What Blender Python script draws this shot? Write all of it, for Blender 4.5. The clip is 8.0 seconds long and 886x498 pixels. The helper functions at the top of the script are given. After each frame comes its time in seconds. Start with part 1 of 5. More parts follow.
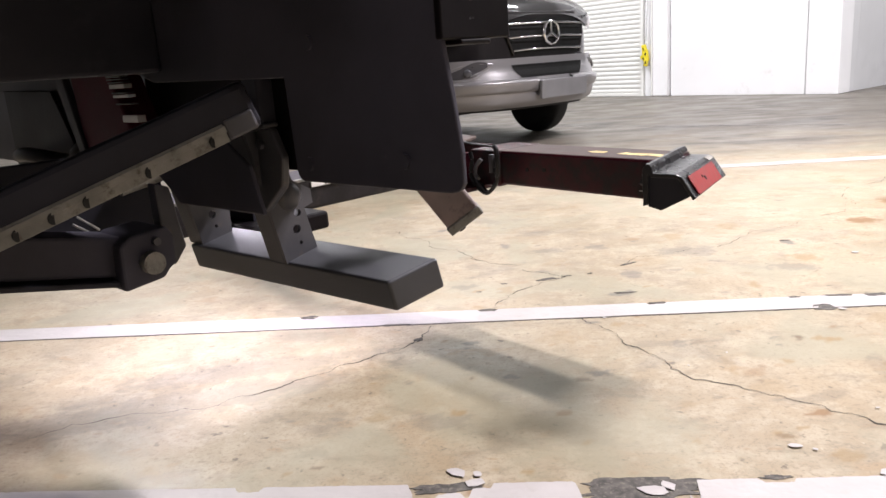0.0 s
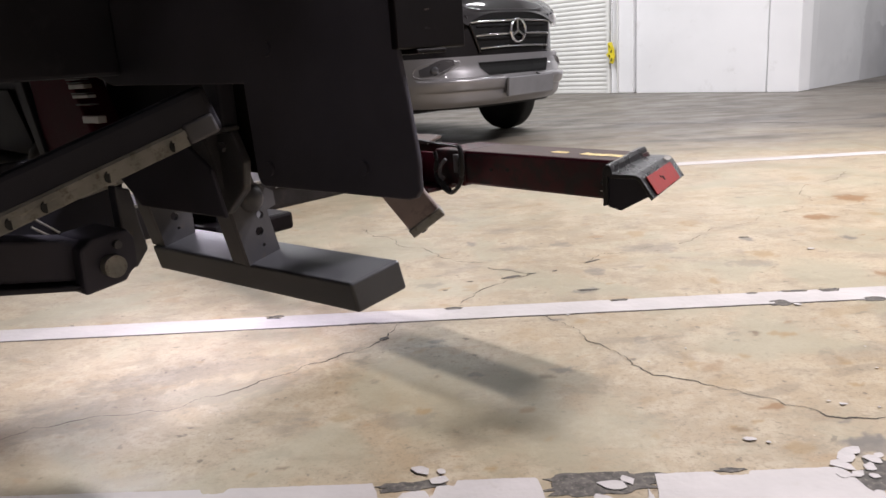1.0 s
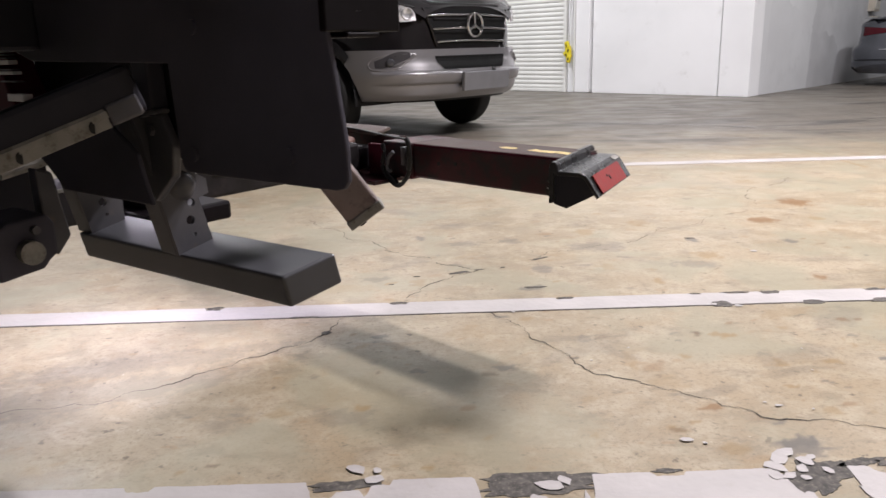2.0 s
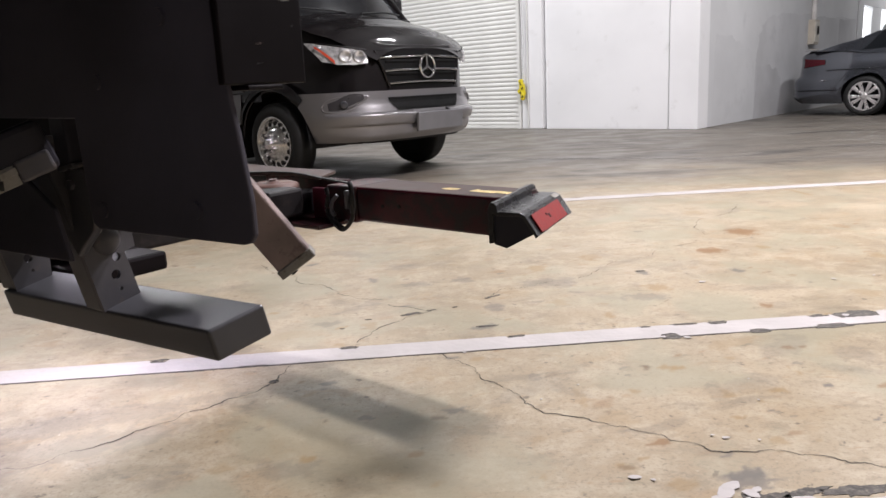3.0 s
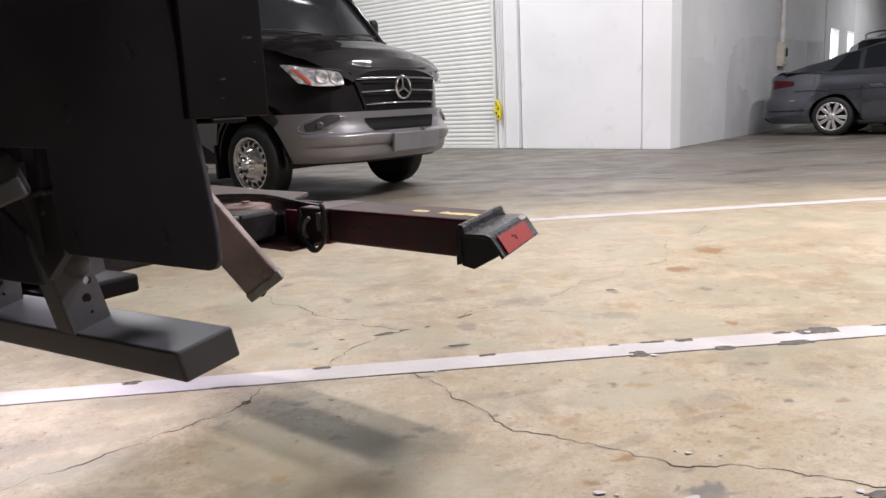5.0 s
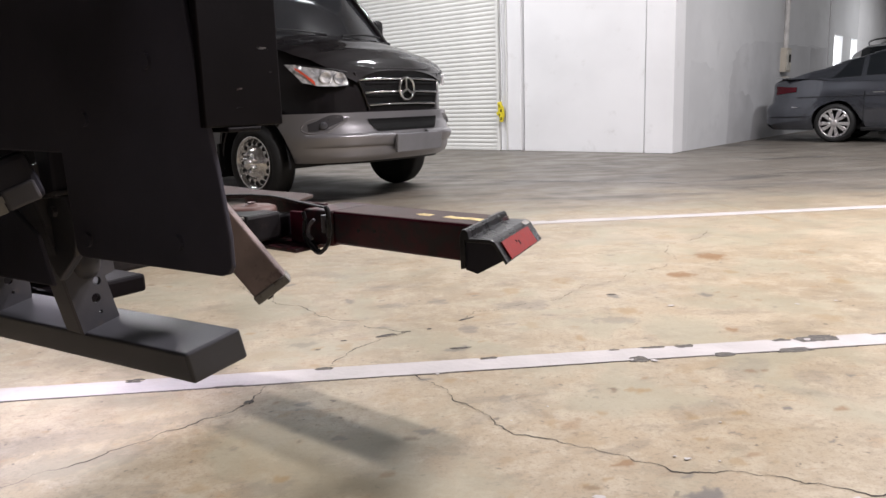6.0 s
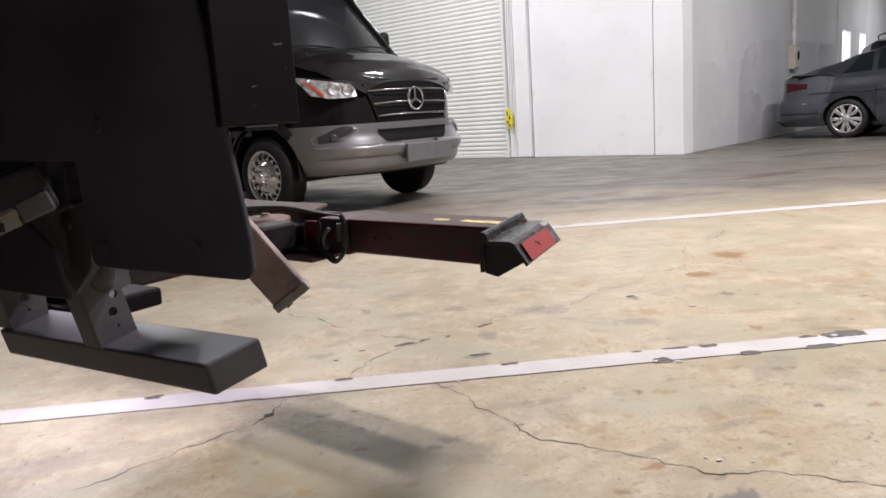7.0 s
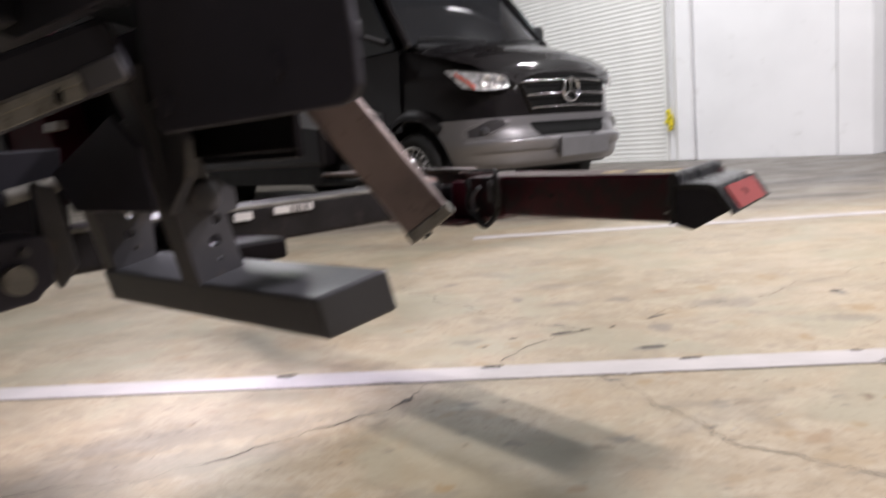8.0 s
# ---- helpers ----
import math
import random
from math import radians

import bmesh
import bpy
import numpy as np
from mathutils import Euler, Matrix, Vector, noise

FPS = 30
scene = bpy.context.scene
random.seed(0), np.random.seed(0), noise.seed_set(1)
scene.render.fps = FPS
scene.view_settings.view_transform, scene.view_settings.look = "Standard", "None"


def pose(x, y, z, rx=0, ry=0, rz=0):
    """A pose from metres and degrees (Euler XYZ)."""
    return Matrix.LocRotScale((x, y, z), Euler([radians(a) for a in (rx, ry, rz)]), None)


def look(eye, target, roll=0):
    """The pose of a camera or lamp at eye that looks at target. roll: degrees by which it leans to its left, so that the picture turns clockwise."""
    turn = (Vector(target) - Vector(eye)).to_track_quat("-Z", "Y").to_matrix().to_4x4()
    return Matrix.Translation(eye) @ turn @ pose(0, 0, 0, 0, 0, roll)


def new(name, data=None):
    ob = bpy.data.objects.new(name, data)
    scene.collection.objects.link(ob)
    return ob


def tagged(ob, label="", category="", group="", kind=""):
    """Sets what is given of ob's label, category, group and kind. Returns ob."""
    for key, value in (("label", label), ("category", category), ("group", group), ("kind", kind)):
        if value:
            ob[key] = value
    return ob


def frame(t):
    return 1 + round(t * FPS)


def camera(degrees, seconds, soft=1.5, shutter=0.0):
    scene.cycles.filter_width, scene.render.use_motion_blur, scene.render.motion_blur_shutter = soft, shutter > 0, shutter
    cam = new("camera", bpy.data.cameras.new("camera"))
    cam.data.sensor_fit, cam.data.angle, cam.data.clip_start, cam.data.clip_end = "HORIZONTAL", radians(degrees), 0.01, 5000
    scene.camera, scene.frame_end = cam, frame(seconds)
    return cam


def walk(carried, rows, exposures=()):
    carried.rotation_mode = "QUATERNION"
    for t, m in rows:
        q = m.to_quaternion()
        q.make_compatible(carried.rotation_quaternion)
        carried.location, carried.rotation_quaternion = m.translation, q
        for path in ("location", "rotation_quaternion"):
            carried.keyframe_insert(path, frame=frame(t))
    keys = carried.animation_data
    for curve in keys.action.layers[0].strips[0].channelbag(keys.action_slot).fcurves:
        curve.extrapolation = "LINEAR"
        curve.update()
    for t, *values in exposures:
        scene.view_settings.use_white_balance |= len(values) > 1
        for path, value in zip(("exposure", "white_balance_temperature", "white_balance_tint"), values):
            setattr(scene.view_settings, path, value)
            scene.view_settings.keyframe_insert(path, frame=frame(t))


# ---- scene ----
cam = camera(61.0, 8.0, soft=1.5, shutter=0.4)
PATH = [
    (0, (0.413, 0.718, 0.827), (0.226, 2.65, 0.344), -4.0),
    (0.5, (0.428, 0.712, 0.837), (0.266, 2.646, 0.355), -4.2),
    (1, (0.428, 0.705, 0.84), (0.321, 2.639, 0.341), -3.7),
    (2.3, (0.472, 0.751, 0.83), (0.521, 2.681, 0.31), -1.5),
    (2.5, (0.486, 0.755, 0.837), (0.559, 2.694, 0.353), -1.9),
    (3, (0.509, 0.751, 0.839), (0.619, 2.702, 0.413), -2.7),
    (3.5, (0.53, 0.742, 0.84), (0.668, 2.697, 0.441), -3.0),
    (4, (0.539, 0.729, 0.838), (0.692, 2.685, 0.451), -3.1),
    (4.5, (0.534, 0.721, 0.843), (0.697, 2.678, 0.462), -3.0),
    (6, (0.521, 0.698, 0.865), (0.689, 2.655, 0.486), -1.8),
    (6.5, (0.499, 0.709, 0.844), (0.657, 2.666, 0.464), -2.0),
    (7, (0.507, 0.726, 0.846), (0.645, 2.69, 0.495), -3.8),
    (7.5, (0.558, 0.95, 0.823), (0.614, 2.93, 0.548), -5.8),
    (7.9, (0.499, 1.035, 0.681), (0.311, 3.009, 0.425), -4.6),
    (8, (0.469, 1.028, 0.663), (0.219, 2.992, 0.377), -4.6),
]
EXPOSURES = [(0.0, 0.60), (0.5, 0.33), (1.0, 0.19), (2.5, 0.11), (8.0, 0.11)]
walk(cam, [(t, look(eye, target, roll)) for t, eye, target, roll in PATH], EXPOSURES)

# ---- light ----
world = bpy.data.worlds.new("world")
scene.world = world
world.use_nodes = True
world.node_tree.nodes["Background"].inputs[0].default_value = (0.8, 0.9, 1.0, 1)
world.node_tree.nodes["Background"].inputs[1].default_value = 0.012
CEILING = 6.4
LAMPS = [  # x, y, z, turn, power of each ceiling fixture
    (3.50, 4.00, 5.9, -42, 402),
    (5.00, 4.05, 5.9, -42, 476),
    (-5.0, 11.0, 5.9, 0, 340),
    (3.0, 10.5, 5.9, 45, 110),
    (-0.5, 12.6, 5.9, 45, 270),
    (8.6, 9.3, 5.9, 45, 265),
    (15.6, 18.6, 4.2, 45, 150),
    (-6.0, 1.0, 5.9, -45, 45),
    (-2.5, -4.0, 5.9, -45, 45),
    (4.0, -5.0, 5.9, -45, 45),
    (9.5, -1.5, 5.9, -45, 60),
]


# ---- helpers for building ----
def M(name, color, rough=0.6, metal=0.0, vary=0.15, scale=8.0, bump=0.15, bscale=60.0, coat=0.0, second=None, amount=0.5, spec=0.5, detail=8.0):
    """A procedural surface: base colour mottled at two scales, a second stain colour, fine relief."""
    m = bpy.data.materials.new(name)
    m.use_nodes = True
    nt = m.node_tree
    b = nt.nodes["Principled BSDF"]
    N = nt.nodes.new
    tc = N("ShaderNodeTexCoord")
    n1, n2 = N("ShaderNodeTexNoise"), N("ShaderNodeTexNoise")
    n1.inputs["Scale"].default_value, n1.inputs["Detail"].default_value = scale, detail
    n2.inputs["Scale"].default_value, n2.inputs["Detail"].default_value = bscale, 4.0
    for n in (n1, n2):
        nt.links.new(tc.outputs["Object"], n.inputs["Vector"])
    ramp = N("ShaderNodeValToRGB")
    lo = [max(0, c * (1 - vary)) for c in color]
    hi = [min(1, c * (1 + vary)) for c in color]
    ramp.color_ramp.elements[0].position, ramp.color_ramp.elements[0].color = 0.35, (*lo, 1)
    ramp.color_ramp.elements[1].position, ramp.color_ramp.elements[1].color = 0.65, (*hi, 1)
    nt.links.new(n1.outputs["Fac"], ramp.inputs["Fac"])
    out = ramp.outputs["Color"]
    if second:
        n3 = N("ShaderNodeTexNoise")
        n3.inputs["Scale"].default_value, n3.inputs["Detail"].default_value, n3.inputs["Roughness"].default_value = scale * 2.3, 10.0, 0.65
        nt.links.new(tc.outputs["Object"], n3.inputs["Vector"])
        r3 = N("ShaderNodeValToRGB")
        r3.color_ramp.elements[0].position = 1 - amount
        r3.color_ramp.elements[1].position = min(1, 1 - amount + 0.14)
        nt.links.new(n3.outputs["Fac"], r3.inputs["Fac"])
        mix = N("ShaderNodeMix")
        mix.data_type = "RGBA"
        nt.links.new(r3.outputs["Color"], mix.inputs["Factor"])
        nt.links.new(out, mix.inputs[6])
        mix.inputs[7].default_value = (*second, 1)
        out = mix.outputs[2]
    nt.links.new(out, b.inputs["Base Color"])
    rr = N("ShaderNodeMapRange")
    rr.inputs["To Min"].default_value, rr.inputs["To Max"].default_value = max(0.02, rough * 0.75), min(1, rough * 1.25)
    nt.links.new(n1.outputs["Fac"], rr.inputs["Value"])
    nt.links.new(rr.outputs["Result"], b.inputs["Roughness"])
    b.inputs["Metallic"].default_value = metal
    b.inputs["Specular IOR Level"].default_value = spec
    b.inputs["Coat Weight"].default_value = coat
    b.inputs["Coat Roughness"].default_value = 0.04
    if bump:
        bp = N("ShaderNodeBump")
        bp.inputs["Strength"].default_value, bp.inputs["Distance"].default_value = bump, 0.01
        nt.links.new(n2.outputs["Fac"], bp.inputs["Height"])
        nt.links.new(bp.outputs["Normal"], b.inputs["Normal"])
    return m


def part(name, bm, material, parent=None, label="", m=None, smooth=False):
    """Links a bmesh as one mesh object, under its thing or part where one is given."""
    bmesh.ops.recalc_face_normals(bm, faces=bm.faces)
    me = bpy.data.meshes.new(name)
    bm.to_mesh(me)
    bm.free()
    if smooth:
        for p in me.polygons:
            p.use_smooth = True
    me.materials.append(material)
    ob = new(name, me)
    if parent:
        ob.parent = parent
    if m is not None:
        ob.matrix_basis = m
    if label:
        ob["label"] = label
    return ob


def box(size, at=(0, 0, 0), turn=(0, 0, 0), bevel=0.0, bm=None, segs=2):
    """A bevelled block."""
    own = bmesh.new()
    bmesh.ops.create_cube(own, size=1.0)
    bmesh.ops.scale(own, vec=size, verts=own.verts)
    if bevel:
        bmesh.ops.bevel(own, geom=own.edges, offset=bevel, segments=segs, affect="EDGES", profile=0.5)
    bmesh.ops.transform(own, matrix=pose(*at, *turn), verts=own.verts)
    return join(bm, own)


def join(bm, own):
    if bm is None:
        return own
    me = bpy.data.meshes.new("tmp")
    own.to_mesh(me)
    own.free()
    bm.from_mesh(me)
    bpy.data.meshes.remove(me)
    return bm


def prism(poly, depth, m=None, bevel=0.0, bm=None):
    """A plate: the outline poly (x, z) pulled along y by depth."""
    own = bmesh.new()
    vs = [own.verts.new((x, 0, z)) for x, z in poly]
    f = own.faces.new(vs)
    r = bmesh.ops.extrude_face_region(own, geom=[f])
    bmesh.ops.translate(own, vec=(0, depth, 0), verts=[v for v in r["geom"] if isinstance(v, bmesh.types.BMVert)])
    if bevel:
        bmesh.ops.bevel(own, geom=own.edges, offset=bevel, segments=2, affect="EDGES", profile=0.5)
    if m is not None:
        bmesh.ops.transform(own, matrix=m, verts=own.verts)
    return join(bm, own)


def lathe(profile, segs=40, axis="y", m=None, bm=None, closed=False, caps=True):
    """Turns a profile of (radius, along) round an axis."""
    own = bmesh.new()
    rings = []
    for r, a in profile:
        ring = []
        for i in range(segs):
            t = 2 * math.pi * i / segs
            ring.append(own.verts.new((r * math.cos(t), a, r * math.sin(t))))
        rings.append(ring)
    pairs = list(zip(rings, rings[1:])) + ([(rings[-1], rings[0])] if closed else [])
    for p, q in pairs:
        for i in range(segs):
            own.faces.new((p[i], p[(i + 1) % segs], q[(i + 1) % segs], q[i]))
    if caps and not closed:
        for ring in ((rings[0], rings[-1]) if caps is True else (rings[-1],)):
            if profile[rings.index(ring)][0] > 1e-4:
                own.faces.new(ring)
    bmesh.ops.remove_doubles(own, verts=own.verts, dist=1e-5)
    if axis == "z":
        bmesh.ops.transform(own, matrix=pose(0, 0, 0, 90, 0, 0), verts=own.verts)
    if axis == "x":
        bmesh.ops.transform(own, matrix=pose(0, 0, 0, 0, 0, -90), verts=own.verts)
    if m is not None:
        bmesh.ops.transform(own, matrix=m, verts=own.verts)
    return join(bm, own)


def rod(p, q, r, segs=12, bm=None):
    p, q = Vector(p), Vector(q)
    d = q - p
    m = Matrix.Translation(p) @ d.to_track_quat("Y", "Z").to_matrix().to_4x4()
    return lathe([(r, 0), (r, d.length)], segs, m=m, bm=bm)


def hose(points, r, segs=8, bm=None):
    """A round bar bent through points."""
    own = bmesh.new()
    pts = [Vector(p) for p in points]
    fine = []
    for i in range(len(pts) - 1):
        a, b, c, d = pts[max(i - 1, 0)], pts[i], pts[i + 1], pts[min(i + 2, len(pts) - 1)]
        for k in range(6):
            t = k / 6
            fine.append(0.5 * (2 * b + (c - a) * t + (2 * a - 5 * b + 4 * c - d) * t * t + (3 * b - a - 3 * c + d) * t ** 3))
    fine.append(pts[-1])
    rings = []
    for i, p in enumerate(fine):
        d = (fine[min(i + 1, len(fine) - 1)] - fine[max(i - 1, 0)]).normalized()
        q = d.to_track_quat("Z", "Y")
        rings.append([own.verts.new(p + q @ Vector((r * math.cos(t), r * math.sin(t), 0))) for t in [2 * math.pi * k / segs for k in range(segs)]])
    for a, b in zip(rings, rings[1:]):
        for k in range(segs):
            own.faces.new((a[k], a[(k + 1) % segs], b[(k + 1) % segs], b[k]))
    own.faces.new(rings[0])
    own.faces.new(rings[-1])
    return join(bm, own)


def skin(fn, S, T, bm=None, loop=False):
    """A curved sheet: fn(s, t) with s and t from 0 to 1 gives the point."""
    own = bmesh.new()
    g = [[own.verts.new(fn(i / S, j / T)) for j in range(T + 1)] for i in range(S + 1)]
    for i in range(S):
        for j in range(T):
            own.faces.new((g[i][j], g[i + 1][j], g[i + 1][j + 1], g[i][j + 1]))
    bmesh.ops.remove_doubles(own, verts=own.verts, dist=1e-4)
    return join(bm, own)


def lerp(table, x):
    """Smooth look-up in rows of (x, value)."""
    if x <= table[0][0]:
        return table[0][1]
    for (a, va), (b, vb) in zip(table, table[1:]):
        if x <= b:
            t = (x - a) / (b - a)
            t = t * t * (3 - 2 * t) * 0.5 + t * 0.5
            return va + (vb - va) * t
    return table[-1][1]


def thing(name, label, category, m=None, group="", kind=""):
    ob = new(name)
    ob.empty_display_size = 0.1
    if m is not None:
        ob.matrix_basis = m
    return tagged(ob, label, category, group, kind)


# ---- materials ----
SPOTS = [  # x, y, half sizes, turn, colour, strength
    (2.33, 4.58, 0.060, 0.078, 0, "r", 0.90), (1.99, 4.20, 0.063, 0.051, 0, "r", 0.90), (2.25, 4.21, 0.029, 0.032, 0, "o", 0.60),
    (1.54, 3.63, 0.043, 0.050, 0, "o", 0.60), (1.25, 3.31, 0.016, 0.033, 0, "o", 0.60), (1.82, 3.30, 0.022, 0.030, 0, "r", 0.80),
    (1.68, 2.88, 0.016, 0.017, 0, "r", 0.75), (1.20, 2.80, 0.014, 0.015, 0, "b", 0.70), (1.26, 2.78, 0.019, 0.022, 0, "o", 0.70),
    (1.60, 2.69, 0.012, 0.025, 0, "o", 0.60), (1.12, 2.64, 0.018, 0.015, 0, "o", 0.65), (1.36, 2.58, 0.013, 0.016, 0, "o", 0.60),
    (1.50, 2.58, 0.015, 0.013, 0, "o", 0.60), (1.78, 2.56, 0.009, 0.014, 0, "r", 0.70), (1.07, 2.33, 0.021, 0.011, 0, "r", 0.80),
    (0.97, 2.24, 0.015, 0.017, 0, "o", 0.80), (1.36, 2.31, 0.018, 0.018, 0, "o", 0.55), (1.07, 2.15, 0.024, 0.027, 0, "o", 0.60),
    (1.63, 2.37, 0.008, 0.009, 0, "g", 0.90), (1.63, 2.59, 0.008, 0.010, 0, "g", 0.90), (1.96, 2.79, 0.010, 0.013, 0, "g", 0.80),
    (1.55, 3.87, 0.029, 0.041, 0, "g", 0.75), (0.97, 2.62, 0.014, 0.069, 0, "o", 0.45), (1.44, 3.50, 0.095, 0.046, 0, "g", 0.40),
    (1.95, 3.81, 0.017, 0.025, 0, "g", 0.80), (2.25, 3.38, 0.048, 0.056, 0, "o", 0.35), (0.86, 3.50, 0.035, 0.049, 0, "g", 0.55),
    (0.78, 3.27, 0.041, 0.026, 0, "g", 0.70), (0.37, 4.02, 0.026, 0.034, 0, "g", 0.65), (0.57, 3.91, 0.057, 0.047, 0, "g", 0.40),
    (0.77, 3.93, 0.050, 0.048, 0, "g", 0.50), (1.12, 4.06, 0.038, 0.053, 0, "o", 0.60), (1.12, 3.80, 0.105, 0.068, 0, "g", 0.40),
    (0.72, 2.96, 0.020, 0.024, 0, "o", 0.60), (0.38, 3.36, 0.027, 0.033, 0, "o", 0.50), (0.21, 3.42, 0.039, 0.034, 0, "g", 0.40),
    (1.10, 3.50, 0.035, 0.037, 0, "o", 0.40), (0.52, 2.86, 0.055, 0.045, 0, "o", 0.30), (1.02, 2.48, 0.045, 0.038, 0, "o", 0.30),
    (2.64, 3.92, 0.038, 0.049, 0, "o", 0.50), (2.87, 4.58, 0.040, 0.055, 0, "r", 0.45), (2.32, 5.20, 0.059, 0.066, 0, "o", 0.45),
    (1.78, 3.13, 0.030, 0.032, 0, "o", 0.35), (1.84, 2.80, 0.058, 0.060, 0, "g", 0.30), (1.22, 2.13, 0.020, 0.028, 0, "g", 0.60),
    (0.87, 2.78, 0.026, 0.021, 0, "g", 0.40), (1.47, 2.83, 0.018, 0.016, 0, "o", 0.50), (0.52, 4.25, 0.067, 0.057, 0, "g", 0.30),
    (1.40, 4.21, 0.056, 0.059, 0, "o", 0.35),
    # the last two, long and grey, paint in the truck's shadow bands
    (1.20, 2.17, 0.055, 0.022, 12, "g", 0.9), (-0.35, 2.70, 0.350, 0.060, 15, "g", 0.35), (-0.55, 2.45, 0.500, 0.080, 20, "g", 0.35),
]
SPOTS += [
    (0.972, 2.235, 0.017, 0.011, 35, "b", 0.55), (1.03, 2.27, 0.015, 0.009, 40, "o", 0.75), (1.085, 2.335, 0.024, 0.007, -6, "r", 0.85), (1.20, 2.80, 0.017, 0.008, 5, "b", 0.85),
    (1.29, 2.775, 0.020, 0.013, 10, "o", 0.85), (1.72, 2.875, 0.014, 0.010, -5, "r", 0.80), (1.41, 2.335, 0.016, 0.008, 0, "r", 0.55), (1.02, 2.58, 0.040, 0.016, 50, "r", 0.35),
    (1.21, 2.135, 0.060, 0.020, 8, "g", 0.75), (1.49, 2.585, 0.020, 0.010, 0, "o", 0.75), (1.36, 2.565, 0.018, 0.011, 0, "o", 0.65), (1.77, 2.55, 0.010, 0.011, 0, "r", 0.70),
]
rng = random.Random(12)
for k in range(260):
    y = rng.uniform(2.0, 6.0)
    r = rng.uniform(0.004, 0.016) * (1.6 if rng.random() < 0.15 else 1.0)
    SPOTS.append((rng.uniform(0.1 - 0.2 * y, 0.1 + 0.64 * y), y, r * rng.uniform(1, 1.8), r * rng.uniform(0.5, 0.9), rng.uniform(-30, 30), rng.choice("oorbgg"), rng.uniform(0.25, 0.75)))
for k in range(70):  # faint smears
    y = rng.uniform(2.0, 6.0)
    r = rng.uniform(0.04, 0.13)
    SPOTS.append((rng.uniform(0.1 - 0.3 * y, 0.1 + 0.64 * y), y, r, r * rng.uniform(0.2, 0.5), rng.uniform(-50, 50), rng.choice("ogg"), rng.uniform(0.12, 0.3)))


def concrete_floor():
    m = bpy.data.materials.new("worn concrete")
    m.use_nodes = True
    nt = m.node_tree
    b = nt.nodes["Principled BSDF"]
    N, link = nt.nodes.new, nt.links.new
    geo = N("ShaderNodeNewGeometry")

    def noise_(scale, detail, rough=0.55, dist=0.0, offset=(0, 0, 0), stretch=(1, 1, 1)):
        mp = N("ShaderNodeMapping")
        mp.inputs["Location"].default_value = offset
        mp.inputs["Scale"].default_value = stretch
        link(geo.outputs["Position"], mp.inputs["Vector"])
        n = N("ShaderNodeTexNoise")
        n.inputs["Scale"].default_value, n.inputs["Detail"].default_value = scale, detail
        n.inputs["Roughness"].default_value, n.inputs["Distortion"].default_value = rough, dist
        link(mp.outputs["Vector"], n.inputs["Vector"])
        return n.outputs["Fac"]

    def ramp(fac, lo, hi, a=0.0, c=1.0):
        r = N("ShaderNodeMapRange")
        r.interpolation_type = "SMOOTHSTEP"
        for k, v in (("From Min", lo), ("From Max", hi), ("To Min", a), ("To Max", c)):
            r.inputs[k].default_value = v
        link(fac, r.inputs["Value"])
        return r.outputs["Result"]

    def blend(fac, x, y, kind="MIX"):
        mx = N("ShaderNodeMix")
        mx.data_type, mx.blend_type = "RGBA", kind
        link(fac, mx.inputs["Factor"])
        for sock, v in ((mx.inputs[6], x), (mx.inputs[7], y)):
            if isinstance(v, tuple):
                sock.default_value = (*v, 1)
            else:
                link(v, sock)
        return mx.outputs[2]

    base = blend(ramp(noise_(0.9, 6), 0.35, 0.65), (0.298, 0.241, 0.161), (0.372, 0.308, 0.215))
    base = blend(ramp(noise_(3.2, 8, 0.65, 0.6, (3, 1, 0)), 0.48, 0.66, 0, 0.50), base, (0.258, 0.217, 0.155))
    base = blend(ramp(noise_(1.6, 9, 0.65, 0.8, (7, 4, 0)), 0.47, 0.66, 0, 0.45), base, (0.335, 0.248, 0.150))
    base = blend(ramp(noise_(2.9, 10, 0.70, 0.3, (2, 14, 0)), 0.52, 0.66, 0, 0.45), base, (0.417, 0.359, 0.266))
    base = blend(ramp(noise_(7.5, 9, 0.72, 0.2, (8, 21, 0)), 0.46, 0.60, 0, 0.7), base, (0.410, 0.348, 0.252))
    base = blend(ramp(noise_(11, 8, 0.72, 0.4, (18, 2, 0), (0.8, 1.2, 1)), 0.52, 0.64, 0, 0.50), base, (0.215, 0.178, 0.124))
    base = blend(ramp(noise_(6.5, 4, 0.5, 0.4, (1, 9, 0), (1, 1.5, 1)), 0.62, 0.70, 0, 0.3), base, (0.287, 0.170, 0.075))
    base = blend(ramp(noise_(13, 3, 0.5, 0.3, (4, 3, 0), (0.8, 1.5, 1)), 0.67, 0.71, 0, 0.4), base, (0.273, 0.160, 0.075))
    base = blend(ramp(noise_(4.3, 7, 0.6, 0.5, (12, 2, 0), (0.8, 1.3, 1)), 0.58, 0.68, 0, 0.36), base, (0.140, 0.118, 0.090))
    base = blend(ramp(noise_(2.0, 9, 0.7, 1.2, (21, 8, 0), (0.7, 1.6, 1)), 0.56, 0.68, 0, 0.4), base, (0.163, 0.138, 0.102))
    base = blend(ramp(noise_(24, 5, 0.6, 0.2, (6, 6, 0)), 0.63, 0.70, 0, 0.8), base, (0.099, 0.078, 0.054))
    base = blend(ramp(noise_(60, 6, 0.75), 0.50, 0.68, 0, 0.65), base, (0.189, 0.147, 0.098))
    base = blend(ramp(noise_(130, 4, 0.7, 0.0, (3, 8, 0)), 0.53, 0.68, 0, 0.5), base, (0.139, 0.110, 0.074))
    base = blend(ramp(noise_(48, 3, 0.6, 0.0, (9, 1, 0)), 0.69, 0.74, 0, 0.6), base, (0.516, 0.451, 0.344))
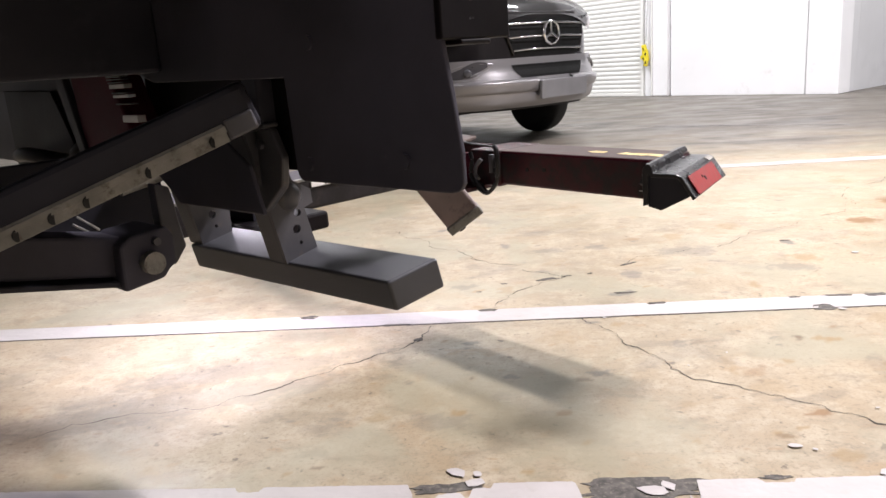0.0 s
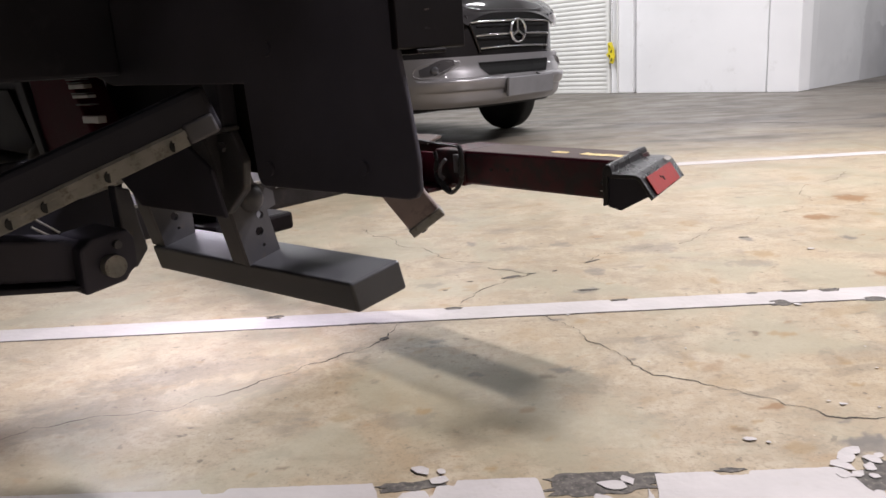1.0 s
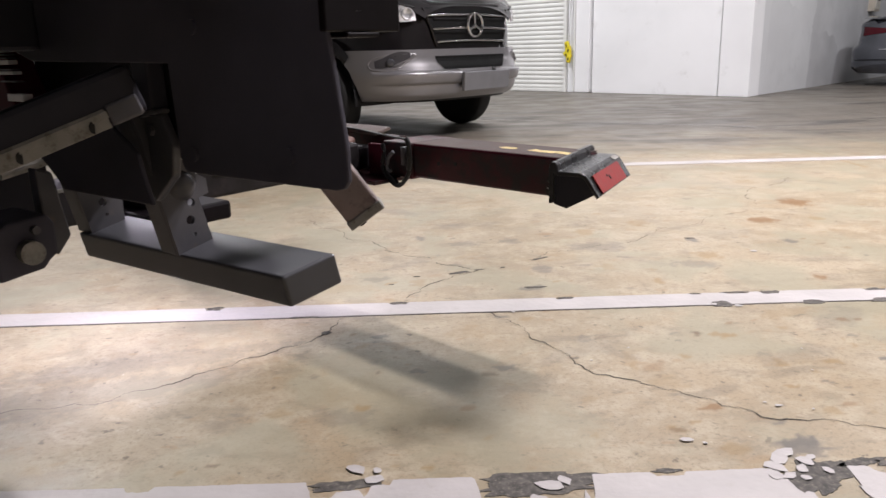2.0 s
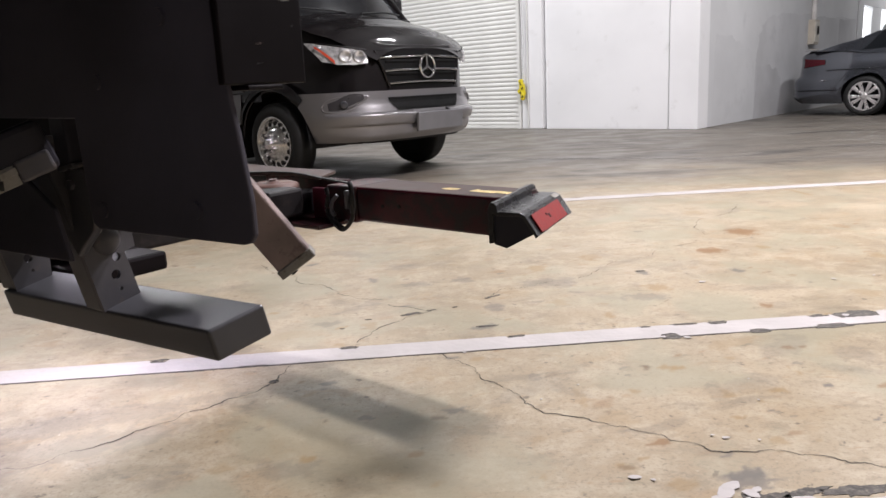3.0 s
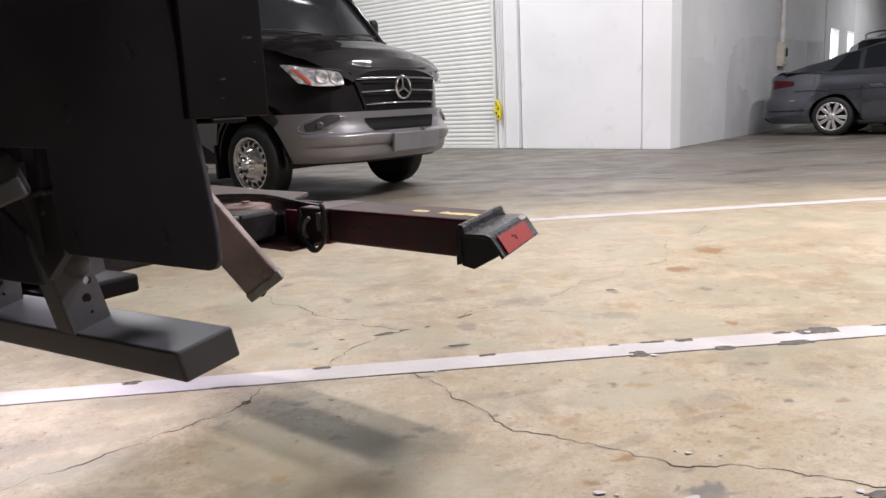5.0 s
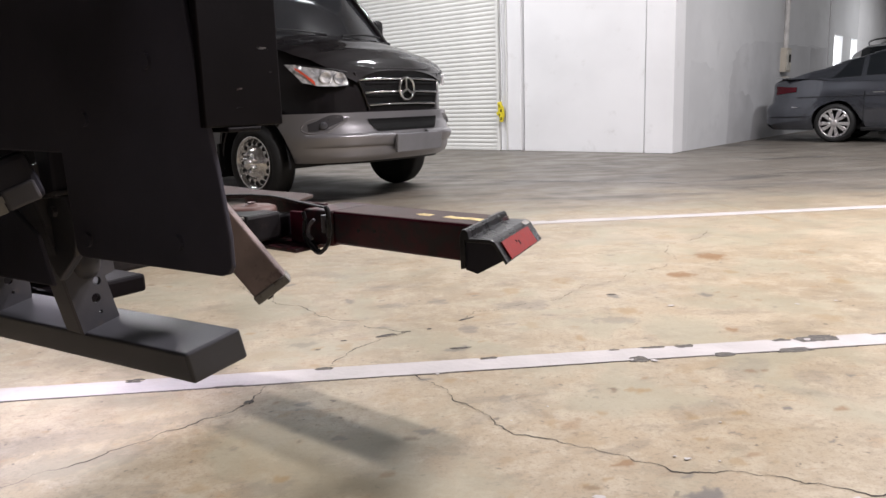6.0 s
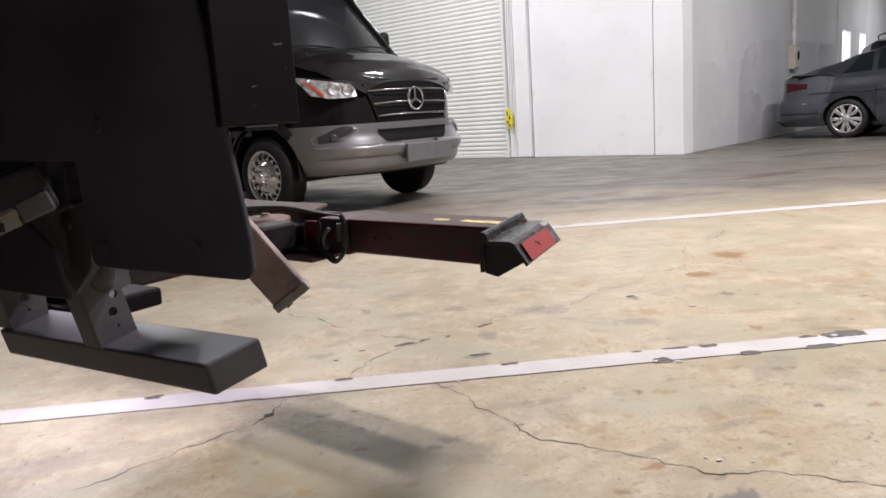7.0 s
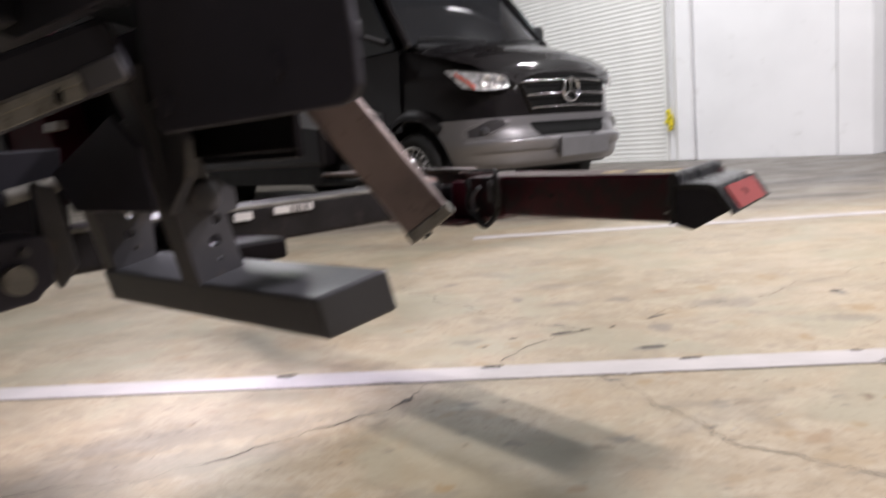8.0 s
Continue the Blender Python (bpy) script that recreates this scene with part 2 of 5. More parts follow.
    base = blend(ramp(noise_(2.2, 8, 0.62, 0.5, (27, 11, 0)), 0.46, 0.62, 0, 0.65), base, (0.290, 0.268, 0.190))
    # soft spots of rust, ochre, brown and grey, and two shadow bands, laid down on the floor mesh
    rust, ochre, grey, brown = (0.205, 0.112, 0.045), (0.265, 0.178, 0.080), (0.115, 0.104, 0.092), (0.130, 0.088, 0.052)
    at = N("ShaderNodeAttribute")
    at.attribute_name = "stain"
    chan = N("ShaderNodeSeparateColor")
    link(at.outputs["Color"], chan.inputs[0])
    for k, tone in ((0, rust), (1, ochre), (2, grey)):
        base = blend(chan.outputs[k], base, tone)
    base = blend(at.outputs["Alpha"], base, brown)
    # traffic dirt beyond the bays, its tone also carrying the weaker light there
    sep = N("ShaderNodeSeparateXYZ")
    link(geo.outputs["Position"], sep.inputs[0])
    add = N("ShaderNodeMath")
    add.operation = "MULTIPLY_ADD"
    link(noise_(0.8, 6, 0.6, 0.5, (5, 5, 0), (0.6, 1.5, 1)), add.inputs[0])
    add.inputs[1].default_value = 3.5
    link(sep.outputs["Y"], add.inputs[2])
    dirt_dim = ramp(add.outputs[0], 7.0, 10.2, 0, 0.82)
    base = blend(dirt_dim, base, (0.105, 0.095, 0.088))
    for seed, col, amt in (((4, 17, 0), (0.235, 0.215, 0.190), 0.65), ((14, 3, 0), (0.043, 0.040, 0.038), 0.78)):
        mul = N("ShaderNodeMath")
        mul.operation = "MULTIPLY"
        link(dirt_dim, mul.inputs[0])
        link(ramp(noise_(1.7, 9, 0.68, 0.8, seed, (0.42, 1.9, 1)), 0.51, 0.61, 0, amt), mul.inputs[1])
        base = blend(mul.outputs[0], base, col)
    link(base, b.inputs["Base Color"])
    link(ramp(noise_(2.2, 7), 0.3, 0.7, 0.34, 0.55), b.inputs["Roughness"])
    b.inputs["Specular IOR Level"].default_value = 0.4
    bp = N("ShaderNodeBump")
    bp.inputs["Strength"].default_value, bp.inputs["Distance"].default_value = 0.12, 0.004
    link(noise_(90, 6, 0.7), bp.inputs["Height"])
    link(bp.outputs["Normal"], b.inputs["Normal"])
    return m


FLOOR = concrete_floor()
LINE = M("worn white road paint", (0.42, 0.394, 0.384), 0.55, vary=0.08, scale=5, bump=0.2, bscale=40, second=(0.37, 0.34, 0.31), amount=0.40)
FAINT = M("rubbed-off white paint", (0.22, 0.21, 0.20), 0.6, vary=0.25, scale=6, second=(0.12, 0.11, 0.10), amount=0.5)
CRACK = M("dark open crack", (0.022, 0.018, 0.014), 0.9, vary=0.3)
CHIP = M("bare dark concrete", (0.075, 0.068, 0.06), 0.85, vary=0.5, scale=40, second=(0.17, 0.15, 0.125), amount=0.48)
WALL = M("white painted render", (0.86, 0.86, 0.87), 0.5, vary=0.03, scale=1.2, bump=0.12, bscale=25, second=(0.74, 0.735, 0.73), amount=0.40)
GREYWALL = M("grey painted blockwork", (0.68, 0.685, 0.695), 0.6, vary=0.06, scale=0.7, bump=0.14, bscale=14, second=(0.635, 0.64, 0.65), amount=0.46)
PLASTER = M("ceiling concrete", (0.17, 0.165, 0.165), 0.8, vary=0.06, scale=2)
SLAT = M("white lacquered steel", (0.80, 0.80, 0.77), 0.35, vary=0.03, scale=3, bump=0.03)
GALV = M("dull galvanised steel", (0.45, 0.44, 0.43), 0.45, 0.7, vary=0.15, scale=20)
YELLOW = M("yellow plastic", (0.75, 0.62, 0.03), 0.45, vary=0.1)
BODYBLACK = M("dark body paint", (0.0050, 0.0034, 0.0047), 0.5, vary=0.25, scale=5, bump=0.04, bscale=50, second=(0.0085, 0.0066, 0.0082), amount=0.4, spec=0.12)
MASTRED = M("dark maroon paint", (0.055, 0.004, 0.013), 0.6, vary=0.2, scale=6, bump=0.03, spec=0.15)
FLATBLACK = M("matt black paint", (0.027, 0.026, 0.034), 0.5, vary=0.2, scale=6, bump=0.05, bscale=60, second=(0.033, 0.032, 0.041), amount=0.38, spec=0.2)
RUBBER = M("dusty black rubber", (0.052, 0.049, 0.064), 0.6, vary=0.25, scale=4, bump=0.04, bscale=90, second=(0.058, 0.051, 0.062), amount=0.36, spec=0.25)
STEP = M("powder-coated grey steel", (0.056, 0.057, 0.064), 0.36, vary=0.12, scale=7, bump=0.05, bscale=500, second=(0.075, 0.072, 0.074), amount=0.38)
BRACKET = M("worn black steel", (0.072, 0.070, 0.078), 0.45, 0.1, vary=0.2, scale=9, bump=0.05, bscale=60, second=(0.11, 0.09, 0.08), amount=0.40)
RAIL = M("bare weathered steel", (0.235, 0.225, 0.205), 0.55, 0.4, vary=0.2, scale=25, bump=0.2, bscale=90, second=(0.11, 0.09, 0.07), amount=0.45)
BROWN = M("brown weathered steel", (0.245, 0.188, 0.175), 0.45, 0.25, vary=0.25, scale=11, bump=0.05, bscale=70, second=(0.07, 0.045, 0.043), amount=0.46)
RED = M("scuffed dark red paint", (0.045, 0.005, 0.009), 0.42, vary=0.3, scale=9, bump=0.04, bscale=50, coat=0.1, second=(0.016, 0.009, 0.010), amount=0.56, spec=0.3)
REDTOP = M("scraped red steel", (0.064, 0.042, 0.037), 0.58, 0.1, vary=0.25, scale=14, bump=0.05, bscale=60, second=(0.085, 0.062, 0.058), amount=0.42, spec=0.3)
PIVOTRED = M("faded red paint", (0.125, 0.068, 0.055), 0.55, vary=0.3, scale=22, bump=0.06, bscale=60, second=(0.10, 0.055, 0.045), amount=0.45)
BOOMGREY = M("worn grey-black steel", (0.013, 0.011, 0.012), 0.5, vary=0.35, scale=12, bump=0.08, bscale=70, second=(0.024, 0.019, 0.019), amount=0.46, spec=0.25)
GLOSSBLACK = M("chipped gloss black paint", (0.014, 0.0135, 0.015), 0.28, vary=0.3, scale=18, bump=0.10, bscale=45, second=(0.045, 0.043, 0.045), amount=0.40, spec=0.5)
TAPE = M("red reflective tape", (0.25, 0.020, 0.018), 0.4, vary=0.15, scale=60, bump=0.05)
DECAL = M("torn yellow decal", (0.62, 0.48, 0.20), 0.5, vary=0.3, scale=45, second=(0.10, 0.06, 0.05), amount=0.47)
BLACKGLOSS = M("black car paint", (0.008, 0.0066, 0.0072), 0.45, vary=0.05, bump=0.0, coat=0.8, spec=0.1)
COACHBLACK = M("black coach panel", (0.012, 0.010, 0.011), 0.35, vary=0.1, scale=2, bump=0.0, coat=0.2, spec=0.2)
SILVER = M("silver car paint", (0.25, 0.243, 0.25), 0.30, 0.6, vary=0.02, scale=0.7, bump=0.0, coat=0.6)
TRIM = M("black trim plastic", (0.008, 0.008, 0.0085), 0.5, vary=0.1, spec=0.3)
GRILLE = M("black grille mesh", (0.003, 0.003, 0.003), 0.6, vary=0.1, spec=0.15)
WHEELCHROME = M("polished wheel cover", (0.80, 0.79, 0.78), 0.17, 0.9, vary=0.05, scale=20, bump=0.0)
CHROME = M("chrome", (0.76, 0.77, 0.79), 0.10, 1.0, vary=0.04, bump=0.0)
TYRE = M("tyre rubber", (0.007, 0.007, 0.007), 0.65, vary=0.2, scale=12, bump=0.2, bscale=80)
LAMP = M("headlamp reflector", (0.74, 0.75, 0.77), 0.12, 0.45, vary=0.60, scale=19, bump=0.1, bscale=40)
DARKLENS = M("dim lamp lens", (0.06, 0.06, 0.065), 0.12, 0.2, vary=0.2, scale=40, bump=0)
GREEN = M("green plastic film", (0.05, 0.32, 0.20), 0.4, vary=0.1, bump=0)
AMBER = M("orange lens", (0.62, 0.09, 0.05), 0.15, vary=0.1, bump=0)
REDLENS = M("red lamp lens", (0.065, 0.002, 0.007), 0.15, vary=0.2, bump=0, coat=0.0, spec=0.3)
# base lifted above the other glass to paint in the ceiling's reflection
SCREENGLASS = M("windscreen glass with painted sheen", (0.021, 0.022, 0.024), 0.10, vary=0.08, scale=3, bump=0, spec=0.6)
GREYBLUE = M("grey-blue car paint", (0.098, 0.105, 0.124), 0.21, 0.75, vary=0.02, scale=0.7, bump=0, coat=1.0)
ALLOY = M("bright alloy", (0.62, 0.60, 0.60), 0.28, 0.7, vary=0.05, bump=0)
DARKGLASS = M("tinted glass", (0.010, 0.012, 0.014), 0.06, vary=0.02, bump=0, spec=0.7)
PLATE = M("blank silver plate", (0.22, 0.22, 0.23), 0.35, 0.5, vary=0.05)
BEIGE = M("beige enamel", (0.55, 0.50, 0.42), 0.5, vary=0.05)
WHITEPAINT = M("white vinyl stripe", (0.75, 0.72, 0.70), 0.3, vary=0.03)
DOORGREY = M("dark grey car paint", (0.055, 0.052, 0.055), 0.3, 0.3, vary=0.04, bump=0, coat=0.6)
NAVY = M("dark blue vinyl", (0.02, 0.025, 0.09), 0.3, vary=0.1)

# ---- the place ----
C45 = math.sqrt(0.5)
CORNER = Vector((5.09, 12.01, 0))      # foot of the outer corner of the two walls
ALONG_WHITE = Vector((-C45, C45, 0))
ALONG_GREY = Vector((C45, C45, 0))


def lattice(x, y, seed):
    """Smooth value noise from -1 to 1 on numpy arrays."""
    gen = np.random.RandomState(seed)
    tab = gen.uniform(-1, 1, (64, 64))
    i, j = np.floor(x).astype(int), np.floor(y).astype(int)
    f, g = x - i, y - j
    f, g = f * f * (3 - 2 * f), g * g * (3 - 2 * g)
    i, j = i % 64, j % 64
    p, q = (i + 1) % 64, (j + 1) % 64
    return (tab[i, j] * (1 - f) + tab[p, j] * f) * (1 - g) + (tab[i, q] * (1 - f) + tab[p, q] * f) * g


# floor: one sheet, finely meshed where the stains and painted shadow bands lie
def floor_sheet():
    xs = np.concatenate([np.arange(-40, -1.2, 1.94), np.arange(-1.2, 3.6, 0.009), np.linspace(3.6, 40, 20)])
    ys = np.concatenate([np.arange(-40, 1.8, 2.09), np.arange(1.8, 5.6, 0.010), np.linspace(5.6, 40, 20)])
    nx, ny = len(xs), len(ys)
    X, Y = np.meshgrid(xs, ys, indexing="ij")
    wx = X + 0.010 * lattice(X * 31, Y * 31, 1) + 0.006 * lattice(X * 77, Y * 77, 2)
    wy = Y + 0.010 * lattice(X * 31, Y * 31, 3) + 0.006 * lattice(X * 77, Y * 77, 4)
    soft = 0.30 * lattice(X * 26, Y * 26, 5) + 0.30 * lattice(X * 60, Y * 60, 7) + 0.22 * lattice(X * 110, Y * 110, 6)
    stain = np.zeros((nx, ny, 4))
    for x, y, rx, ry, turn, col, amt in SPOTS:
        reach = 2.0 * max(rx, ry) + 0.03
        i0, i1 = np.searchsorted(xs, x - reach), np.searchsorted(xs, x + reach)
        j0, j1 = np.searchsorted(ys, y - reach), np.searchsorted(ys, y + reach)
        c, sn = math.cos(radians(turn)), math.sin(radians(turn))
        dx, dy = wx[i0:i1, j0:j1] - x, wy[i0:i1, j0:j1] - y
        d = np.hypot((dx * c + dy * sn) / rx, (dy * c - dx * sn) / ry) + soft[i0:i1, j0:j1]
        v = np.clip((1.30 - d) / 0.55, 0, 1)
        v = v * v * (3 - 2 * v) * amt
        k = "rogb".index(col)
        stain[i0:i1, j0:j1, k] = np.maximum(stain[i0:i1, j0:j1, k], v)
    co = np.zeros((nx * ny, 3))
    co[:, 0], co[:, 1] = X.ravel(), Y.ravel()
    idx = np.arange(nx * ny).reshape(nx, ny)
    quads = np.stack([idx[:-1, :-1], idx[1:, :-1], idx[1:, 1:], idx[:-1, 1:]], axis=-1).reshape(-1, 4)
    me = bpy.data.meshes.new("floor")
    me.vertices.add(len(co))
    me.vertices.foreach_set("co", co.ravel())
    me.loops.add(quads.size)
    me.loops.foreach_set("vertex_index", quads.ravel())
    me.polygons.add(len(quads))
    me.polygons.foreach_set("loop_start", np.arange(0, quads.size, 4))
    me.update(calc_edges=True)
    layer = me.attributes.new("stain", "FLOAT_COLOR", "POINT")
    layer.data.foreach_set("color", stain.reshape(-1))
    me.materials.append(FLOOR)
    return tagged(new("floor", me), "worn tan polished concrete floor with stains and cracks", "floor", kind="structure")


floor_sheet()
# unseen ceiling, kept dark so little light bounces into the shadows
bm = box((80, 80, 0.3), (0, 0, CEILING + 0.15))
tagged(part("ceiling", bm, PLASTER), "dark concrete ceiling slab of the garage", "ceiling", kind="structure")


def slab(name, start, along, inward, length, height, thick, material, label, z0=0.0, category="wall", bevel=0.006):
    s, a, n = Vector(start), Vector(along), Vector(inward)
    m = Matrix((( a.x, n.x, 0, s.x), (a.y, n.y, 0, s.y), (0, 0, 1, 0), (0, 0, 0, 1)))
    bm = box((length, thick, height), (length / 2, thick / 2, z0 + height / 2), bevel=bevel)
    bmesh.ops.transform(bm, matrix=m, verts=bm.verts)
    return tagged(part(name, bm, material), label, category, kind="structure")


IN_W = Vector((C45, C45, 0))
IN_G = Vector((-C45, C45, 0))
DOOR_A, DOOR_B, DOOR_H = 3.31, 7.10, 4.1
slab("wall_north", CORNER + ALONG_WHITE * 0.495 + IN_W * 0.05, ALONG_WHITE, IN_W, 2.255, CEILING, 0.3, WALL, "smooth white painted wall with faint scuffs")
slab("wall_backing", CORNER + ALONG_WHITE * 0.40 + IN_W * 0.355, ALONG_WHITE, IN_W, 2.8, CEILING, 0.05, GREYWALL, "masonry behind the wall joints")
slab("wall_corner_pier", CORNER, ALONG_WHITE, IN_W, 0.465, CEILING, 0.06, WALL, "white painted corner pier of the wall", bevel=0.008)
slab("wall_corner_core", CORNER + IN_W * 0.062 + ALONG_WHITE * 0.004, ALONG_WHITE, IN_W, 0.455, CEILING, 0.33, WALL, "white painted return of the corner pier", bevel=0.008)
slab("wall_door_pier", CORNER + ALONG_WHITE * 2.785, ALONG_WHITE, IN_W, 0.31, CEILING, 0.3, WALL, "white painted pier beside the roller door", bevel=0.02)
slab("wall_lintel", CORNER + ALONG_WHITE * 3.10 + IN_W * 0.02, ALONG_WHITE, IN_W, 4.1, CEILING - DOOR_H, 0.3, WALL, "white lintel over the roller door", z0=DOOR_H)
slab("wall_west", CORNER + ALONG_WHITE * 7.21, ALONG_WHITE, IN_W, 12, CEILING, 0.3, WALL, "white painted wall past the roller door")
slab("wall_east", CORNER + ALONG_GREY * 0.396 + IN_G * 0.045, ALONG_GREY, IN_G, 8.71, CEILING, 0.25, GREYWALL, "patchy grey painted wall behind the parked car")
slab("wall_door_jamb", CORNER + ALONG_WHITE * 3.10 + IN_W * 0.07, ALONG_WHITE, IN_W, 0.17, CEILING, 0.2, WALL, "white jamb behind the hand chain")
PATCH = M("darker grey paint", (0.605, 0.607, 0.619), 0.6, vary=0.10, scale=0.9, bump=0.12, bscale=14, second=(0.565, 0.566, 0.578), amount=0.47)
DEEPGREY = M("deeper grey wall tone", (0.535, 0.536, 0.549), 0.55, vary=0.12, scale=1.3, bump=0.12, bscale=14, second=(0.52, 0.52, 0.53), amount=0.45)
PALEPATCH = M("faintly darker grey wall tone", (0.645, 0.65, 0.66), 0.6, vary=0.06, scale=1.0, bump=0.12, bscale=14, second=(0.61, 0.615, 0.625), amount=0.48)


def wall_patch(name, foot, top, out, material, seed, label):
    """A darker field on the grey wall: its foot and its wandering upper edge, both in (along, height)."""
    edge = []
    for (a, za), (b, zb) in zip(top, top[1:]):
        for i in range(24):
            t = i / 24
            k = len(edge)
            n = noise.noise(Vector((k * 0.10, seed, 0))) + 0.5 * noise.noise(Vector((k * 0.37, seed, 4)))
            n *= min(1, k / 12) * math.sin(math.pi * t) ** 0.5
            steep = abs(zb - za) > abs(b - a)
            edge.append((a + (b - a) * t + (0.13 * n if steep else 0), za + (zb - za) * t + (0 if steep else 0.08 * n)))
    bm = prism(list(foot) + edge + [top[-1]], 0.0015, bevel=0)
    a, n, s0 = ALONG_GREY, IN_G, CORNER + IN_G * (0.0432 - out)
    bmesh.ops.transform(bm, matrix=Matrix(((a.x, n.x, 0, s0.x), (a.y, n.y, 0, s0.y), (0, 0, 1, 0), (0, 0, 0, 1))), verts=bm.verts)
    tagged(part(name, bm, material), label, "paint patch", kind="structure")


wall_patch("wall_patch_1", [(2.45, 0.0), (9.05, 0.0)], [(9.05, 1.90), (7.0, 1.86), (5.2, 1.87), (3.9, 1.84), (3.25, 1.78), (2.75, 1.60), (2.62, 1.30), (2.50, 0.8)], 0.0, PATCH, 2.1, "darker repainted field on the grey wall")
wall_patch("wall_patch_2", [(0.62, 0.0), (2.43, 0.0)], [(2.43, 0.95), (2.30, 1.15), (1.86, 1.27), (1.3, 1.40), (0.74, 1.43)], 0.0, PALEPATCH, 5.7, "faintly darker field of paint near the corner")
wall_patch("wall_patch_3", [(2.46, 0.0), (3.85, 0.0)], [(3.85, 0.66), (3.6, 0.84), (3.1, 0.92), (2.6, 0.88)], 0.004, DEEPGREY, 8.3, "darker blob at the foot of the grey wall")
wall_patch("wall_patch_4", [(7.6, 1.10), (8.98, 1.10)], [(8.98, 1.88), (7.62, 1.86)], 0.004, DEEPGREY, 3.3, "square darker patch on the grey wall")
# far end of the hall, with a lit window band
FAR = CORNER + ALONG_GREY * 9.12
slab("wall_far_pier", FAR + IN_G * 0.02, ALONG_GREY, IN_G, 0.5, CEILING, 0.3, GREYWALL, "grey pier at the far end")
slab("wall_far_low", FAR + ALONG_GREY * 0.51 + IN_G * 0.05, ALONG_GREY, IN_G, 4.2, 1.45, 0.25, GREYWALL, "low grey wall under the far windows")
slab("wall_far_high", FAR + ALONG_GREY * 0.51 + IN_G * 0.05, ALONG_GREY, IN_G, 2.58, CEILING - 2.24, 0.25, GREYWALL, "grey wall over the far windows", z0=2.24)
slab("wall_far_upper", FAR + ALONG_GREY * 3.11 + IN_G * 0.05, ALONG_GREY, IN_G, 1.60, CEILING - 2.24, 0.25, WALL, "pale upper wall past the far windows", z0=2.24)
slab("wall_far_mid", FAR + ALONG_GREY * 1.46 + IN_G * 0.05, ALONG_GREY, IN_G, 0.95, 0.786, 0.25, GREYWALL, "grey wall between the far windows", z0=1.452)
slab("wall_far_side", FAR + ALONG_GREY * 3.11 + IN_G * 0.05, ALONG_GREY, IN_G, 1.60, 0.786, 0.25, WALL, "pale wall past the far windows", z0=1.452)
slab("wall_far_end", FAR + ALONG_GREY * 4.72 + IN_G * 0.05, ALONG_GREY, IN_G, 16, CEILING, 0.25, WALL, "pale wall at the far end of the hall")

# walls that close the hall
for nm, s, a, n, l in (
    ("wall_side_a", (-16, -14, 0), (1, 0, 0), (0, -1, 0), 46), ("wall_side_b", (30, -14, 0), (0, 1, 0), (1, 0, 0), 52),
    ("wall_side_c", (-16, -14, 0), (0, 1, 0), (-1, 0, 0), 52), ("wall_side_d", (-16, 38, 0), (1, 0, 0), (0, 1, 0), 46),
):
    slab(nm, s, a, n, l, CEILING, 0.3, WALL, "plain pale garage wall", bevel=0)

# daylight behind the far windows
GLOW = bpy.data.materials.new("daylight")
GLOW.use_nodes = True
GLOW.node_tree.nodes["Principled BSDF"].inputs["Emission Color"].default_value = (0.95, 0.97, 1, 1)
GLOW.node_tree.nodes["Principled BSDF"].inputs["Emission Strength"].default_value = 2.5
for k, (u0, ln) in enumerate(((0.512, 0.946), (2.412, 0.696))):
    slab("window_%d" % (k + 1), FAR + ALONG_GREY * u0 + IN_G * 0.20, ALONG_GREY, IN_G, ln, 0.788, 0.02, GLOW, "bright daylight window in the far wall", z0=1.451, category="window", bevel=0)

# roller door: a frame with separate slats
door = thing("door_1", "closed white ribbed steel roller door", "roller door", kind="structure")
own = bmesh.new()
for k in range(9):
    t = k / 8
    own.verts.new((0, -0.012 * math.sin(math.pi * t) - 0.002, 0.074 * t))
prof = [v.co.copy() for v in own.verts]
own.free()
pitch = 0.078
slat_me = None
LEN = DOOR_B - DOOR_A - 0.10
for i in range(int(DOOR_H / pitch)):
    if slat_me is None:
        b = bmesh.new()
        for p, q in zip(prof, prof[1:]):
            v = [b.verts.new((0, p.y, p.z)), b.verts.new((LEN, p.y, p.z)), b.verts.new((LEN, q.y, q.z)), b.verts.new((0, q.y, q.z))]
            b.faces.new(v)
        v = [b.verts.new((0, 0.004, 0.074)), b.verts.new((LEN, 0.004, 0.074)), b.verts.new((LEN, 0.004, pitch)), b.verts.new((0, 0.004, pitch))]
        b.faces.new(v)
        bmesh.ops.remove_doubles(b, verts=b.verts, dist=1e-5)
        first = part("slat", b, SLAT, door)
        slat_me = first.data
        ob = first
    else:
        ob = new("slat", slat_me)
        ob.parent = door
    ob.location = (0, 0, 0.05 + i * pitch)
bm = box((LEN, 0.03, 0.05), (LEN / 2, 0, 0.026), bevel=0.006)
part("bottom_rail", bm, SLAT, door)
bm = box((LEN, 0.02, DOOR_H), (LEN / 2, 0.03, DOOR_H / 2))
part("backing", bm, SLAT, door)
for x in (-0.035, LEN + 0.035):
    part("guide_rail", box((0.07, 0.09, DOOR_H), (x, -0.01, DOOR_H / 2), bevel=0.006), SLAT, door)
s = CORNER + ALONG_WHITE * (DOOR_A + 0.05) + IN_W * 0.09
door.matrix_basis = Matrix(((ALONG_WHITE.x, IN_W.x, 0, s.x), (ALONG_WHITE.y, IN_W.y, 0, s.y), (0, 0, 1, 0), (0, 0, 0, 1)))


def wall_frame(u, out, z, along, inward):
    s = CORNER + along * u - inward * out
    return Matrix(((along.x, inward.x, 0, s.x), (along.y, inward.y, 0, s.y), (0, 0, 1, z), (0, 0, 0, 1)))


